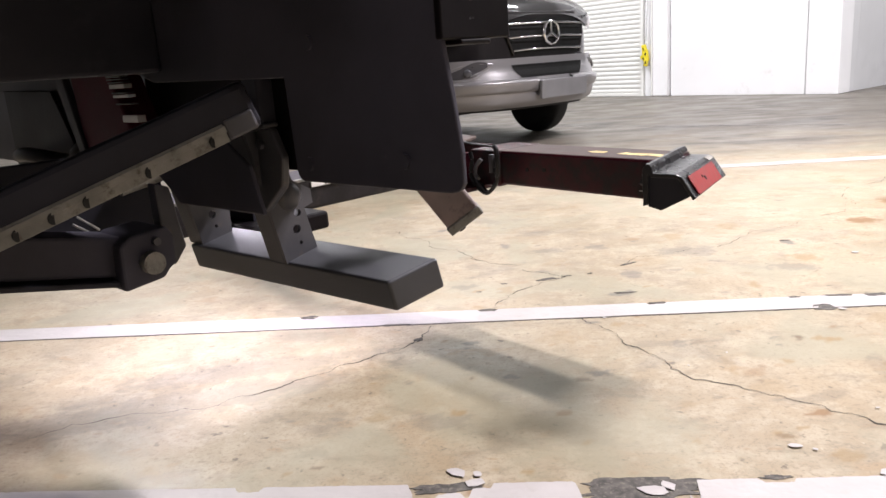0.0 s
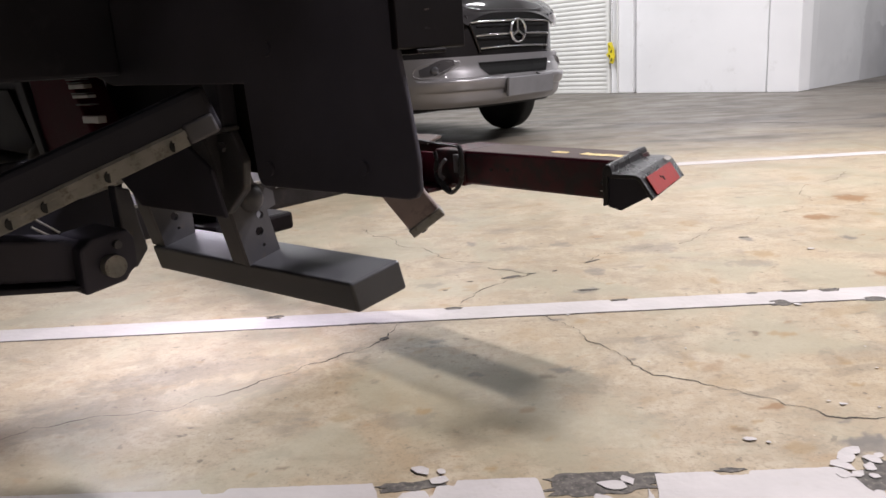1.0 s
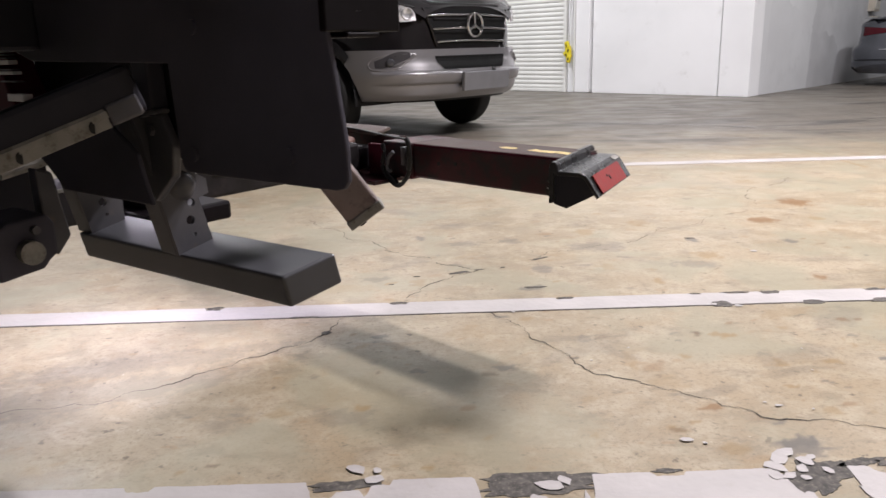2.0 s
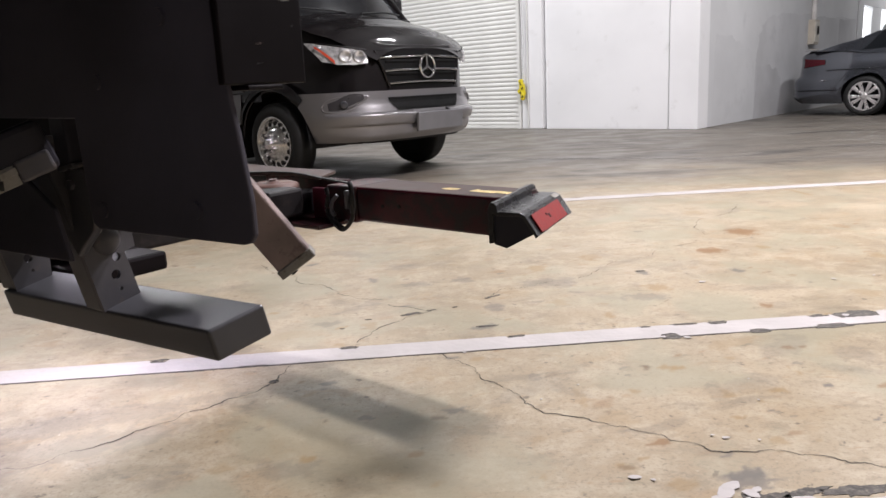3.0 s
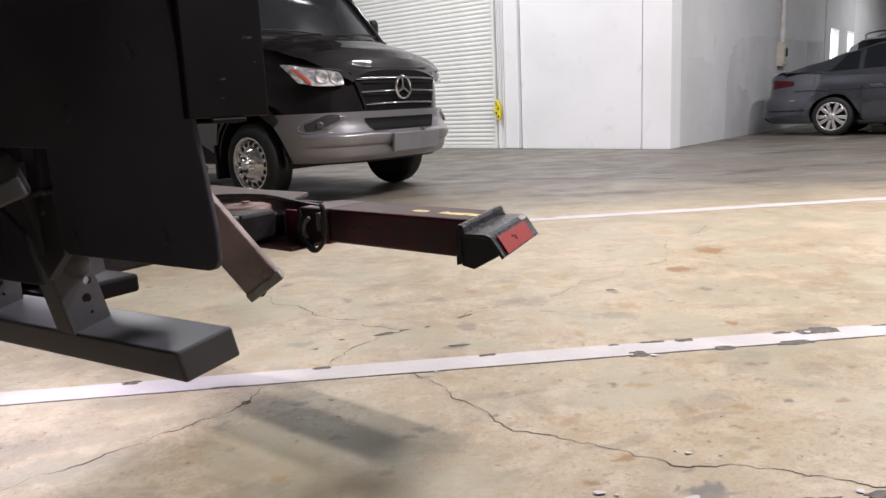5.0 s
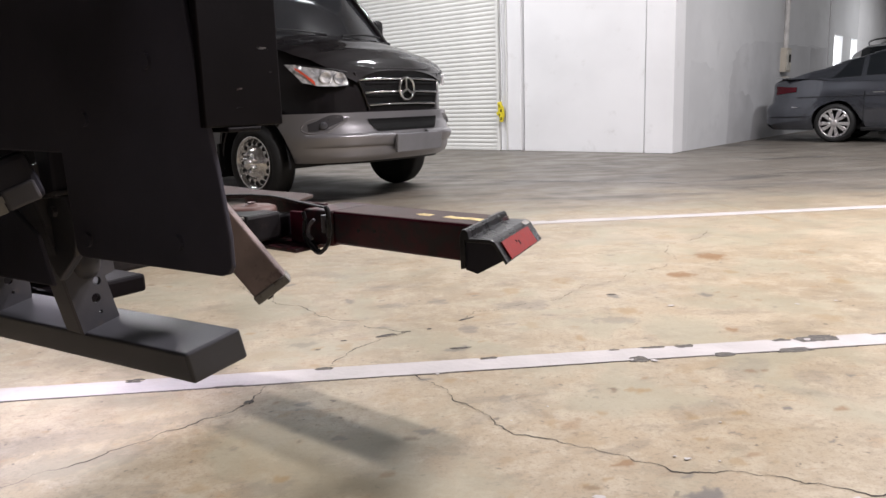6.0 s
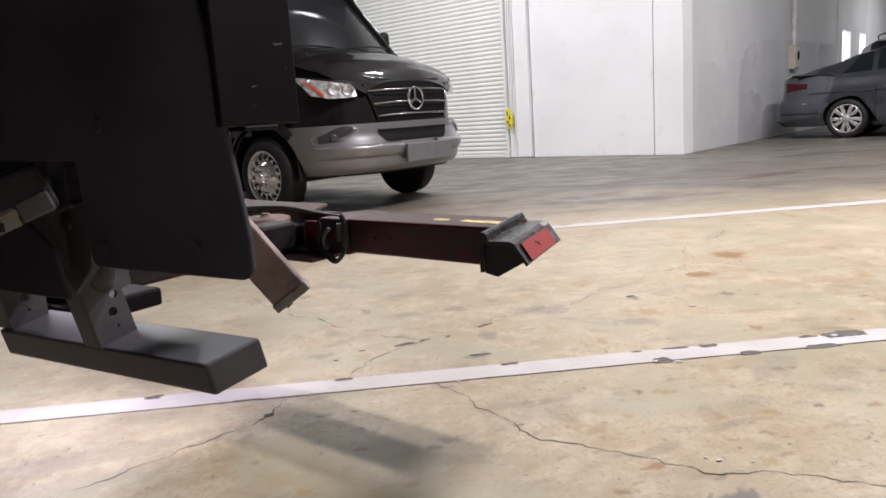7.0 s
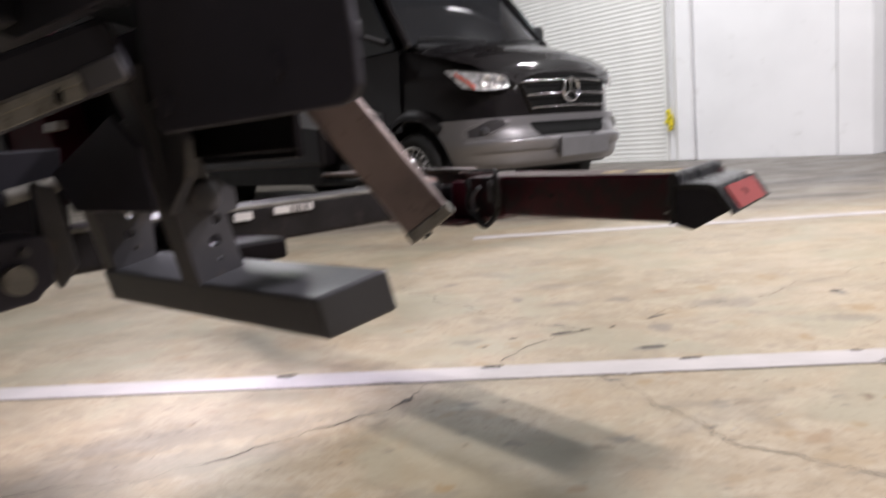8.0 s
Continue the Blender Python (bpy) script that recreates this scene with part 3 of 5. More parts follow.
# hand chain of the door with its yellow keeper
hoist = thing("hand_chain", "steel hand chain with a yellow plastic keeper beside the door", "chain", wall_frame(3.19, 0.0, 0, ALONG_WHITE, IN_W))
link_me = None
for side, x in enumerate((-0.02, 0.025)):
    for i in range(62):
        if link_me is None:
            b = bmesh.new()
            hose([(0, 0, 0), (0.009, 0, 0.012), (0.009, 0, 0.034), (0, 0, 0.046), (-0.009, 0, 0.034), (-0.009, 0, 0.012), (0, 0, 0)], 0.0035, 5, b)
            ob = part("link", b, GALV, hoist)
            link_me = ob.data
        else:
            ob = new("link", link_me)
            ob.parent = hoist
        ob.matrix_basis = pose(x + 0.012 * math.sin(i * 0.3), -0.02, 0.72 + side * 0.02 + i * 0.054, 0, 0, 90 * (i % 2))
part("keeper", box((0.11, 0.06, 0.20), (0, -0.035, 0.69), (0, 6, 0), bevel=0.02), YELLOW, hoist, "bright yellow plastic keeper")
part("keeper_cover", box((0.085, 0.05, 0.11), (0.016, -0.050, 0.815), (0, 14, 0), bevel=0.016), YELLOW, hoist)
part("keeper_tail", box((0.07, 0.045, 0.13), (-0.018, -0.045, 0.575), (0, -12, 0), bevel=0.014), YELLOW, hoist)
part("keeper_ear", box((0.06, 0.04, 0.07), (0.062, -0.040, 0.66), (0, 30, 0), bevel=0.012), YELLOW, hoist)
for x, z in ((0.02, 0.80), (-0.018, 0.715), (0.022, 0.64), (-0.02, 0.575)):
    part("keeper_slot", box((0.022, 0.012, 0.045), (x, -0.070, z), (0, 20 * (1 if x > 0 else -1), 0), bevel=0.003), TRIM, hoist)
conduit = tagged(part("conduit", rod((0, -0.02, 0.02), (0, -0.02, CEILING - 0.01), 0.012), SLAT, m=wall_frame(3.08, 0.0, 0, ALONG_WHITE, IN_W)), "thin white conduit on the door pier", "pipe")

# switch box on the grey wall
sw = thing("electrical_box", "beige wall-mounted electrical box with a conduit", "electrical box", wall_frame(5.56, -0.045, 0, ALONG_GREY, IN_G))
part("body", box((0.34, 0.12, 0.48), (0, -0.055, 1.53), bevel=0.01), BEIGE, sw)
part("cover", box((0.28, 0.015, 0.40), (0, -0.122, 1.53), bevel=0.006), M("off-white enamel", (0.68, 0.65, 0.58), 0.5), sw)
part("handle", box((0.05, 0.03, 0.16), (0, -0.142, 1.56), bevel=0.006), TRIM, sw, "dark handle")
part("conduit", rod((0, -0.05, 1.78), (0, -0.05, CEILING - 0.01), 0.05), M("pale grey pipe", (0.62, 0.6, 0.58), 0.5), sw, "pale vertical conduit")


# painted bay lines with ragged, chipped edges; bites are (place, half length, depth, side)
def bay_line(name, p, q, width, seed, label, bites=(), rag=1.0, step=0.006, material=LINE, top=0.0025):
    p, q = Vector((*p, 0)), Vector((*q, 0))
    L = (q - p).length
    d = (q - p) / L
    n = Vector((-d.y, d.x, 0))
    bm = bmesh.new()
    prev = None
    for i in range(int(L / step) + 1):
        x = i * step
        wx = p.x + x
        e = []
        for k in (-1, 1):
            o = noise.noise(Vector((x * 9, seed + k * 7.3, 0))) * 0.003 * rag + noise.noise(Vector((x * 55, seed + k * 3.1, 5))) * 0.0022 * rag
            c = noise.noise(Vector((x * 3.1, seed * 1.7 + k * 11, 2))) + 0.45 * noise.noise(Vector((x * 17, seed + k, 8)))
            o -= max(0.0, c - 0.62) * width * 0.5 * rag
            for at, half, deep, sd in bites:
                if sd == k and abs(wx - at) < half * 1.25:
                    g = noise.noise(Vector((wx * 38, seed + sd, at))) * 0.45 + noise.noise(Vector((wx * 110, seed, at))) * 0.25
                    f = 1 - abs((wx - at) / half) ** 3 + g * 0.9
                    o -= width * deep * max(0.0, min(1.0, f * 2.2)) * (1 + 0.5 * g)
            e.append(width / 2 + max(o, -width * 0.92))
        if e[0] + e[1] < 0.004:
            prev = None
            continue
        a = bm.verts.new(p + d * x - n * e[0] + Vector((0, 0, top)))
        b = bm.verts.new(p + d * x + n * e[1] + Vector((0, 0, top)))
        if prev:
            bm.faces.new((prev[0], a, b, prev[1]))
        prev = (a, b)
    r = bmesh.ops.extrude_face_region(bm, geom=list(bm.faces))
    bmesh.ops.translate(bm, vec=(0, 0, 0.0003 - top), verts=[v for v in r["geom"] if isinstance(v, bmesh.types.BMVert)])
    return tagged(part(name, bm, material), label, "line marking", kind="structure")


BITES_A = ((0.313, 0.035, 0.16, 1), (0.876, 0.032, 0.14, 1), (1.321, 0.020, 0.10, 1), (1.37, 0.030, 0.26, -1), (1.46, 0.045, 0.12, 1), (1.575, 0.034, 0.20, 1),
           (1.667, 0.034, 0.14, -1), (1.93, 0.04, 0.20, 1), (2.06, 0.085, 0.42, 1), (1.92, 0.055, 0.16, -1), (2.33, 0.07, 0.2, 1), (2.6, 0.05, 0.25, -1), (-0.30, 0.03, 0.22, 1), (0.02, 0.05, 0.06, -1), (2.9, 0.12, 0.3, 1))
BITES_C = ((0.25, 0.06, 0.30, 1), (0.21, 0.03, 0.18, 1), (0.32, 0.03, 0.15, 1), (0.63, 0.12, 0.62, 1), (0.57, 0.05, 0.3, 1), (0.70, 0.05, 0.2, 1), (0.90, 0.035, 0.12, 1),
           (1.185, 0.07, 0.75, 1), (1.20, 0.05, 0.3, -1), (1.38, 0.07, 0.20, 1), (1.33, 0.03, 0.1, 1), (1.6, 0.1, 0.4, 1), (-0.15, 0.03, 0.15, 1))
# dark ribbon under the line, showing just past its near edge
bay_line("line_rim", (-8, 2.993), (14, 3.218), 0.113, 7, "thin dark edge along the bay line", (), 1.3, 0.006, CHIP, 0.0011)
bay_line("bay_line_a", (-8, 3.000), (14, 3.225), 0.116, 3, "worn white painted bay line with chipped edges", BITES_A, 0.6)
bay_line("bay_line_b", (0.05, 5.985), (14, 6.055), 0.13, 11, "white painted bay line", ((1.78, 0.05, 0.2, 1), (2.35, 0.04, 0.15, -1)), 1.0, 0.012)
bay_line("bay_line_c", (-8, 1.985), (14, 2.045), 0.115, 23, "badly flaked white painted line", BITES_C, 1.0)
bay_line("bay_line_d", (0.9, 9.7), (3.6, 8.1), 0.06, 31, "faint white line on the grey floor", (), 1.6, 0.012, FAINT)


# open cracks: jagged thin ribbons through a few turns
def crack(name, pts, width, seed, gap=1.0):
    rnd = random.Random(seed)
    pts = [Vector((*p, 0.0012)) for p in pts]
    for level in range(4):
        fine = []
        for a, b in zip(pts, pts[1:]):
            d = b - a
            mid = (a + b) / 2 + Vector((-d.y, d.x, 0)) * rnd.uniform(-0.17, 0.17)
            fine += [a, mid]
        pts = fine + [pts[-1]]
    bm = bmesh.new()
    prev = None
    for i, p in enumerate(pts):
        d = pts[min(i + 1, len(pts) - 1)] - pts[max(i - 1, 0)]
        n = Vector((-d.y, d.x, 0)).normalized()
        w = width * (0.22 + 0.9 * abs(noise.noise(Vector((p.x * 6, p.y * 6, seed)))) * 2) * (0.25 if i in (0, len(pts) - 1) else 1)
        a, b = bm.verts.new(p - n * w / 2), bm.verts.new(p + n * w / 2)
        if prev and noise.noise(Vector((p.x * 8, p.y * 8, seed * 2.3))) < gap:
            bm.faces.new((prev[0], a, b, prev[1]))
        prev = (a, b)
    ob = tagged(part(name, bm, CRACK), "fine dark crack in the concrete", "crack", kind="structure")
    return ob


for k, (pts, w) in enumerate((
    (((0.61, 3.06), (0.65, 2.97), (0.71, 2.87), (0.73, 2.78), (0.78, 2.71), (0.81, 2.64), (0.83, 2.58), (0.91, 2.51), (0.96, 2.47), (1.03, 2.43), (1.09, 2.38), (1.11, 2.34), (1.15, 2.33), (1.18, 2.28), (1.27, 2.26), (1.33, 2.26), (1.41, 2.22), (1.45, 2.18), (1.52, 2.15), (1.56, 2.11), (1.9, 2.05)), 0.0034),
    (((0.15, 3.03), (0.13, 2.95), (0.12, 2.88), (0.05, 2.80), (-0.04, 2.73), (-0.12, 2.65), (-0.21, 2.60), (-0.27, 2.54), (-0.35, 2.50), (-0.40, 2.44), (-0.8, 2.3)), 0.0030),
    (((-0.20, 4.45), (-0.11, 4.27), (-0.04, 4.25), (0.04, 4.05), (0.23, 3.83), (0.33, 3.73), (0.43, 3.67), (0.49, 3.58), (0.61, 3.51)), 0.0034),
    (((0.61, 3.51), (0.51, 3.44), (0.46, 3.38), (0.41, 3.33), (0.38, 3.25), (0.34, 3.18)), 0.0046),
    (((0.81, 3.63), (0.92, 3.75), (1.04, 3.77), (1.20, 3.84), (1.35, 3.93), (1.53, 4.11), (1.70, 4.18), (2.13, 4.75), (2.67, 5.37)), 0.0030),
)):
    crack("crack_%d" % (k + 1), pts, w * 1.3, k + 3, 0.28 if k in (2, 4) else 1.0)


def blotch(name, x, y, rx, ry, turn, material, seed, label, category, z=0.0016, kind="structure", rag=1.0):
    """A ragged flat patch: a chip in the surface, or a flake of paint lying on it."""
    bm = bmesh.new()
    n = 56
    vs = []
    c, s = math.cos(radians(turn)), math.sin(radians(turn))
    for i in range(n):
        t = 2 * math.pi * i / n
        r = 1 + rag * (0.7 * noise.noise(Vector((math.cos(t) * 1.6, math.sin(t) * 1.6, seed * 3.7))) + 0.45 * noise.noise(Vector((math.cos(t) * 4.5, math.sin(t) * 4.5, seed))) + 0.22 * noise.noise(Vector((math.cos(t) * 13, math.sin(t) * 13, seed))))
        px, py = rx * r * math.cos(t), ry * r * math.sin(t)
        vs.append(bm.verts.new((px * c - py * s, px * s + py * c, 0)))
    f = bm.faces.new(vs)
    r = bmesh.ops.extrude_face_region(bm, geom=[f])
    bmesh.ops.translate(bm, vec=(0, 0, -z + 0.0003), verts=[v for v in r["geom"] if isinstance(v, bmesh.types.BMVert)])
    ob = part(name, bm, material, m=pose(x, y, z))
    return tagged(ob, label, category, kind=kind)


CHIPS = (
    (0.535, 3.478, 0.050, 0.012, 22), (0.605, 3.508, 0.022, 0.005, 12), (0.862, 3.642, 0.040, 0.008, 34), (0.79, 3.275, 0.040, 0.010, 0), (0.105, 2.885, 0.016, 0.009, 40),
    (0.315, 3.140, 0.045, 0.012, 2), (0.878, 3.148, 0.038, 0.009, 0), (1.321, 3.155, 0.024, 0.006, 0), (1.37, 3.035, 0.036, 0.020, 2), (1.46, 3.158, 0.050, 0.008, 0), (1.58, 3.152, 0.042, 0.016, 0),
    (1.667, 3.030, 0.038, 0.010, 0), (1.93, 3.150, 0.045, 0.018, 0), (2.06, 3.145, 0.095, 0.036, 4), (1.92, 3.033, 0.06, 0.012, 0), (2.33, 3.15, 0.075, 0.016, 3), (-0.30, 3.140, 0.03, 0.010, 10),
    (0.25, 2.052, 0.085, 0.022, 4), (0.63, 2.040, 0.14, 0.045, 3), (0.90, 2.072, 0.035, 0.008, 0), (1.19, 2.035, 0.085, 0.060, 30), (1.30, 2.085, 0.06, 0.016, 10), (1.40, 2.075, 0.08, 0.020, 0), (1.6, 2.07, 0.10, 0.03, 0),
    (1.78, 6.03, 0.05, 0.02, 0), (2.35, 5.97, 0.03, 0.012, 0), (1.55, 3.90, 0.022, 0.008, 0), (0.70, 3.53, 0.012, 0.006, 30), (0.37, 3.44, 0.012, 0.005, 0), (0.28, 3.35, 0.010, 0.005, 0),
)
for k, (x, y, rx, ry, turn) in enumerate(CHIPS):
    blotch("floor_chip_%d" % (k + 1), x, y, rx * 0.88, ry * 0.88, turn, CHIP, k, "dark chipped spot in the concrete", "chip", 0.0014, rag=0.7)


def flake(x, y, r, seed, slim=0.7):
    """A loose scrap of paint: an angular, slightly curled sheet."""
    rnd = random.Random(seed)
    n = rnd.randint(6, 9)
    bm = bmesh.new()
    turn = rnd.uniform(0, 6.28)
    vs = []
    for i in range(n):
        t = 2 * math.pi * (i + rnd.uniform(-0.3, 0.3)) / n
        q = r * rnd.uniform(0.72, 1.18)
        px, py = q * math.cos(t), q * slim * math.sin(t)
        vs.append(bm.verts.new((px * math.cos(turn) - py * math.sin(turn), px * math.sin(turn) + py * math.cos(turn), rnd.uniform(0, 0.03) * r)))
    f = bm.faces.new(vs)
    bmesh.ops.triangulate(bm, faces=[f])
    e = bmesh.ops.extrude_face_region(bm, geom=list(bm.faces))
    bmesh.ops.translate(bm, vec=(0, 0, -0.0008), verts=[v for v in e["geom"] if isinstance(v, bmesh.types.BMVert)])
    tagged(part("paint_flake", bm, LINE, m=pose(x, y, 0.0036)), "loose flake of white paint on the floor", "paint flake")


for k, (x, y, r) in enumerate((
    (0.275, 2.108, 0.023), (0.318, 2.100, 0.014), (0.312, 2.066, 0.022), (0.979, 2.188, 0.015), (1.012, 2.172, 0.006), (1.24, 2.332, 0.009), (1.215, 2.350, 0.005),
    (1.118, 2.075, 0.026), (1.140, 2.105, 0.026), (1.163, 2.128, 0.024), (1.185, 2.090, 0.021), (1.165, 2.062, 0.018), (1.130, 2.040, 0.017), (1.160, 2.030, 0.013), (1.205, 2.105, 0.012), (1.10, 2.035, 0.012), (1.215, 2.055, 0.013),
    (1.345, 3.040, 0.012), (1.415, 3.020, 0.014), (2.02, 3.135, 0.016), (0.69, 3.02, 0.009), (1.73, 3.66, 0.016), (2.24, 3.58, 0.012), (2.42, 3.60, 0.010), (1.41, 2.52, 0.005), (1.31, 2.31, 0.004),
    (0.66, 2.03, 0.030), (0.69, 2.045, 0.018), (1.52, 2.10, 0.012), (1.45, 2.66, 0.004), (0.86, 2.62, 0.004), (0.98, 2.70, 0.004),
)):
    flake(x, y, r, k + 50)
# ceiling fixtures
TUBE = bpy.data.materials.new("lit tube")
TUBE.use_nodes = True
TUBE.node_tree.nodes["Principled BSDF"].inputs["Emission Color"].default_value = (1, 0.98, 0.95, 1)
TUBE.node_tree.nodes["Principled BSDF"].inputs["Emission Strength"].default_value = 3.0
for x, y, z, turn, power in LAMPS:
    fx = thing("ceiling_light", "white strip light hung under the ceiling", "strip light", pose(x, y, z, 0, 0, turn), group="strip lights")
    part("housing", box((1.3, 0.36, 0.07), (0, 0, 0.05), bevel=0.01), SLAT, fx)
    part("hanger", rod((-0.5, 0, 0.08), (-0.5, 0, CEILING - z), 0.006, 8), GALV, fx)
    part("hanger", rod((0.5, 0, 0.08), (0.5, 0, CEILING - z), 0.006, 8), GALV, fx)
    ld = bpy.data.lights.new("strip_lamp", "AREA")
    ld.shape, ld.size, ld.size_y, ld.energy, ld.color = "RECTANGLE", 1.2, 0.30, power, ((1.0, 0.94, 0.985) if y < 5 else (0.975, 0.97, 1.0))
    lo = new("strip_lamp", ld)
    lo.parent = fx
    lo.location = (0, 0, 0.005)


# ---- vehicles ----
def wheel(parent, x, y, r, w, rim_r, side, style, name="wheel"):
    """side: -1 right, 1 left; the wheel's outer face looks to that side."""
    m = pose(x, y, r, 0, 0, 0 if side < 0 else 180)
    t = part(name, lathe([(rim_r, 0.03), (rim_r + 0.012, 0.0), (r * 0.80, -0.012), (r * 0.93, 0.0), (r * 0.99, 0.025), (r, 0.06), (r, w - 0.05), (r * 0.97, w - 0.01), (rim_r, w)], 56, caps="end"), TYRE, parent, m=m, smooth=True)
    if style == "chrome":
        part("rim", lathe([(rim_r + 0.014, -0.008), (rim_r + 0.004, -0.010), (rim_r * 0.96, 0.004), (rim_r * 0.93, 0.022), (rim_r * 0.90, 0.030), (rim_r * 0.68, 0.016), (rim_r * 0.60, 0.006), (rim_r * 0.55, -0.018), (rim_r * 0.50, -0.026), (rim_r * 0.24, -0.030), (rim_r * 0.22, -0.060), (rim_r * 0.18, -0.078), (rim_r * 0.10, -0.084), (0, -0.084)], 56, caps=False), WHEELCHROME, t, "polished chrome wheel cover", smooth=True)
        for k in range(16):
            a = 2 * math.pi * k / 16
            part("hand_hole", lathe([(0, -0.012), (0.0205, -0.011), (0.0205, 0.01)], 12, m=pose(rim_r * 0.79 * math.cos(a), 0.028, rim_r * 0.80 * math.sin(a))), TRIM, t)
        for k in range(8):
            a = 2 * math.pi * (k + 0.5) / 8
            part("lug_nut", lathe([(0.0115, 0.010), (0.0115, -0.058), (0.0125, -0.062), (0.007, -0.074), (0, -0.075)], 10, m=pose(rim_r * 0.38 * math.cos(a), 0.0, rim_r * 0.38 * math.sin(a))), WHEELCHROME, t, smooth=True)
    else:
        part("rim", lathe([(rim_r + 0.012, -0.004), (rim_r - 0.01, 0.004), (rim_r - 0.02, 0.05), (rim_r * 0.7, 0.09), (0, 0.09)], 48, caps=False), TRIM, t, smooth=True)
        part("rim_lip", lathe([(rim_r + 0.012, -0.006), (rim_r - 0.006, -0.008), (rim_r - 0.014, 0.012), (rim_r - 0.004, 0.014)], 48, closed=True), ALLOY, t, smooth=True)
        for k in range(5):
            for d in (-15, 15):
                a = 72 * k + 18
                b = prism([(0.045, -0.018), (rim_r - 0.012, -0.034), (rim_r - 0.012, 0.030), (0.045, 0.016)], 0.03, bevel=0.004)
                bmesh.ops.transform(b, matrix=pose(0, -0.008, 0, 0, a + d, 0), verts=b.verts)
                part("spoke", b, ALLOY, t)
        part("hub_cap", lathe([(0.055, 0.02), (0.055, -0.012), (0.03, -0.018), (0, -0.018)], 24), ALLOY, t, smooth=True)
    return t


def well(x, y, depth, r, zc):
    """Inner arch over a wheel: the upper half of a drum, closed behind."""
    b = skin(lambda s, t: Vector((x + r * math.cos(math.pi * (1.03 - 1.06 * s)), y + depth * t, zc + r * math.sin(math.pi * (1.03 - 1.06 * s)))), 24, 3)
    return box((2 * r, 0.02, r), (x, y + depth, zc + r * 0.45), bm=b)


def plan(h, xn, xc, w, n=3.0):
    """Front outline seen from above: h from -1 (right) over 0 (nose) to 1 (left)."""
    a = abs(h) * math.pi / 2
    c, s = math.cos(a), math.sin(a)
    return xc + (xn - xc) * max(c, 0) ** (2 / n), math.copysign(w * max(s, 0) ** (2 / n), h)


def motorhome(m):
    th = thing("motorhome", "black and silver motorhome on a van chassis, parked", "motorhome", m)
    W, R, ZW = 1.0, 0.445, 0.345
    nose_x = [(0.33, 0.86), (0.38, 0.93), (0.45, 0.955), (0.54, 0.96), (0.60, 0.94), (0.67, 0.915), (0.77, 0.905), (0.92, 0.905), (1.07, 0.885), (1.14, 0.86), (1.20, 0.82), (1.28, 0.74)]
    width_z = [(0.33, 0.88), (0.40, 0.925), (0.55, 0.940), (0.85, 0.945), (1.1, 0.925), (1.25, 0.89), (1.42, 0.85)]

    def body(h, z, off=0.0, xc=0.15):
        x, y = plan(h, lerp(nose_x, z) + off, xc, lerp(width_z, z) + off)
        return Vector((x, y, z))

    def nose(y, z, off=0.0):
        """Point of the front at a given lateral place."""
        w = lerp(width_z, z) + off
        s = min(1.0, abs(y) / w) ** 1.5
        h = math.copysign(math.asin(s) * 2 / math.pi, y)
        return body(h, z, off)

    def arch(x):
        return ZW + math.sqrt(max(R * R - x * x, 0)) if abs(x) < R else 0.0

    # silver bumper and lower front
    def f(s, t):
        h = 2 * s - 1
        x, _ = plan(h, 0.93, 0.17, 1.0)
        lo = max(0.345, min(0.748, arch(x) + 0.004))
        z = lo + (0.75 - lo) * t
        return body(h, z, 0, 0.17)
    bmp = part("bumper", skin(f, 64, 14), SILVER, th, "silver painted bumper", smooth=True)
    # lip along the wheel arch
    for sd in (-1, 1):
        pts = [(R * math.cos(a), sd * 0.945, ZW + R * math.sin(a)) for a in [radians(50 + 138 * k / 16) for k in range(17)]]
        part("arch_lip", hose(pts, 0.008, 8), DOORGREY, th, smooth=True)
        part("wheel_well", well(0, sd * 0.93, -sd * 0.42, R - 0.01, ZW), TRIM, th)
        part("fender_flare", skin(lambda s, t: Vector(((R + 0.006 + 0.085 * t) * math.cos(radians(42 + 130 * s)), sd * (0.944 + 0.040 * math.cos(math.pi / 2 * t) ** 1.3 * min(1, 4 * s, 5 * (1 - s))), ZW + (R + 0.006 + 0.085 * t) * math.sin(radians(42 + 130 * s)))), 24, 8), BLACKGLOSS, th, "glossy wheel arch flare", smooth=True)

    # black fenders and front above the bumper
    def f(s, t):
        h = 2 * s - 1
        x, _ = plan(h, 0.90, -0.75, 1.0, 3.6)
        lo = max(0.75, arch(x)) if x < 0.5 else 0.75
        hi = lerp([(-0.8, 1.38), (0.0, 1.36), (0.4, 1.26), (0.70, 1.15), (0.90, 1.085)], x)
        z = lo + (hi - lo) * t
        p = body(h, z, 0, -0.75)
        x2, y2 = plan(h, lerp(nose_x, z), -0.75, lerp(width_z, z), 3.6)
        return Vector((x2, y2, z))
    part("front_body", skin(f, 72, 16), BLACKGLOSS, th, "glossy black front body", smooth=True)

    # hood with a raised middle
    def f(s, t):
        x = 0.885 - 0.985 * s
        w = lerp([(0.0, 0.85), (0.4, 0.85), (0.65, 0.79), (0.80, 0.67), (0.885, 0.54)], x)
        y = (2 * t - 1) * w
        z = lerp([(0.0, 1.44), (0.3, 1.375), (0.6, 1.285), (0.78, 1.195), (0.885, 1.090)], x)
        z -= 0.10 * abs(2 * t - 1) ** 3.5
        z += 0.018 * max(0, 1 - (abs(y) / (0.55 * w)) ** 4) * (1 - (x / 0.885) ** 2)
        return Vector((x, y, z))
    part("hood", skin(f, 24, 32), BLACKGLOSS, th, "glossy black hood", smooth=True)

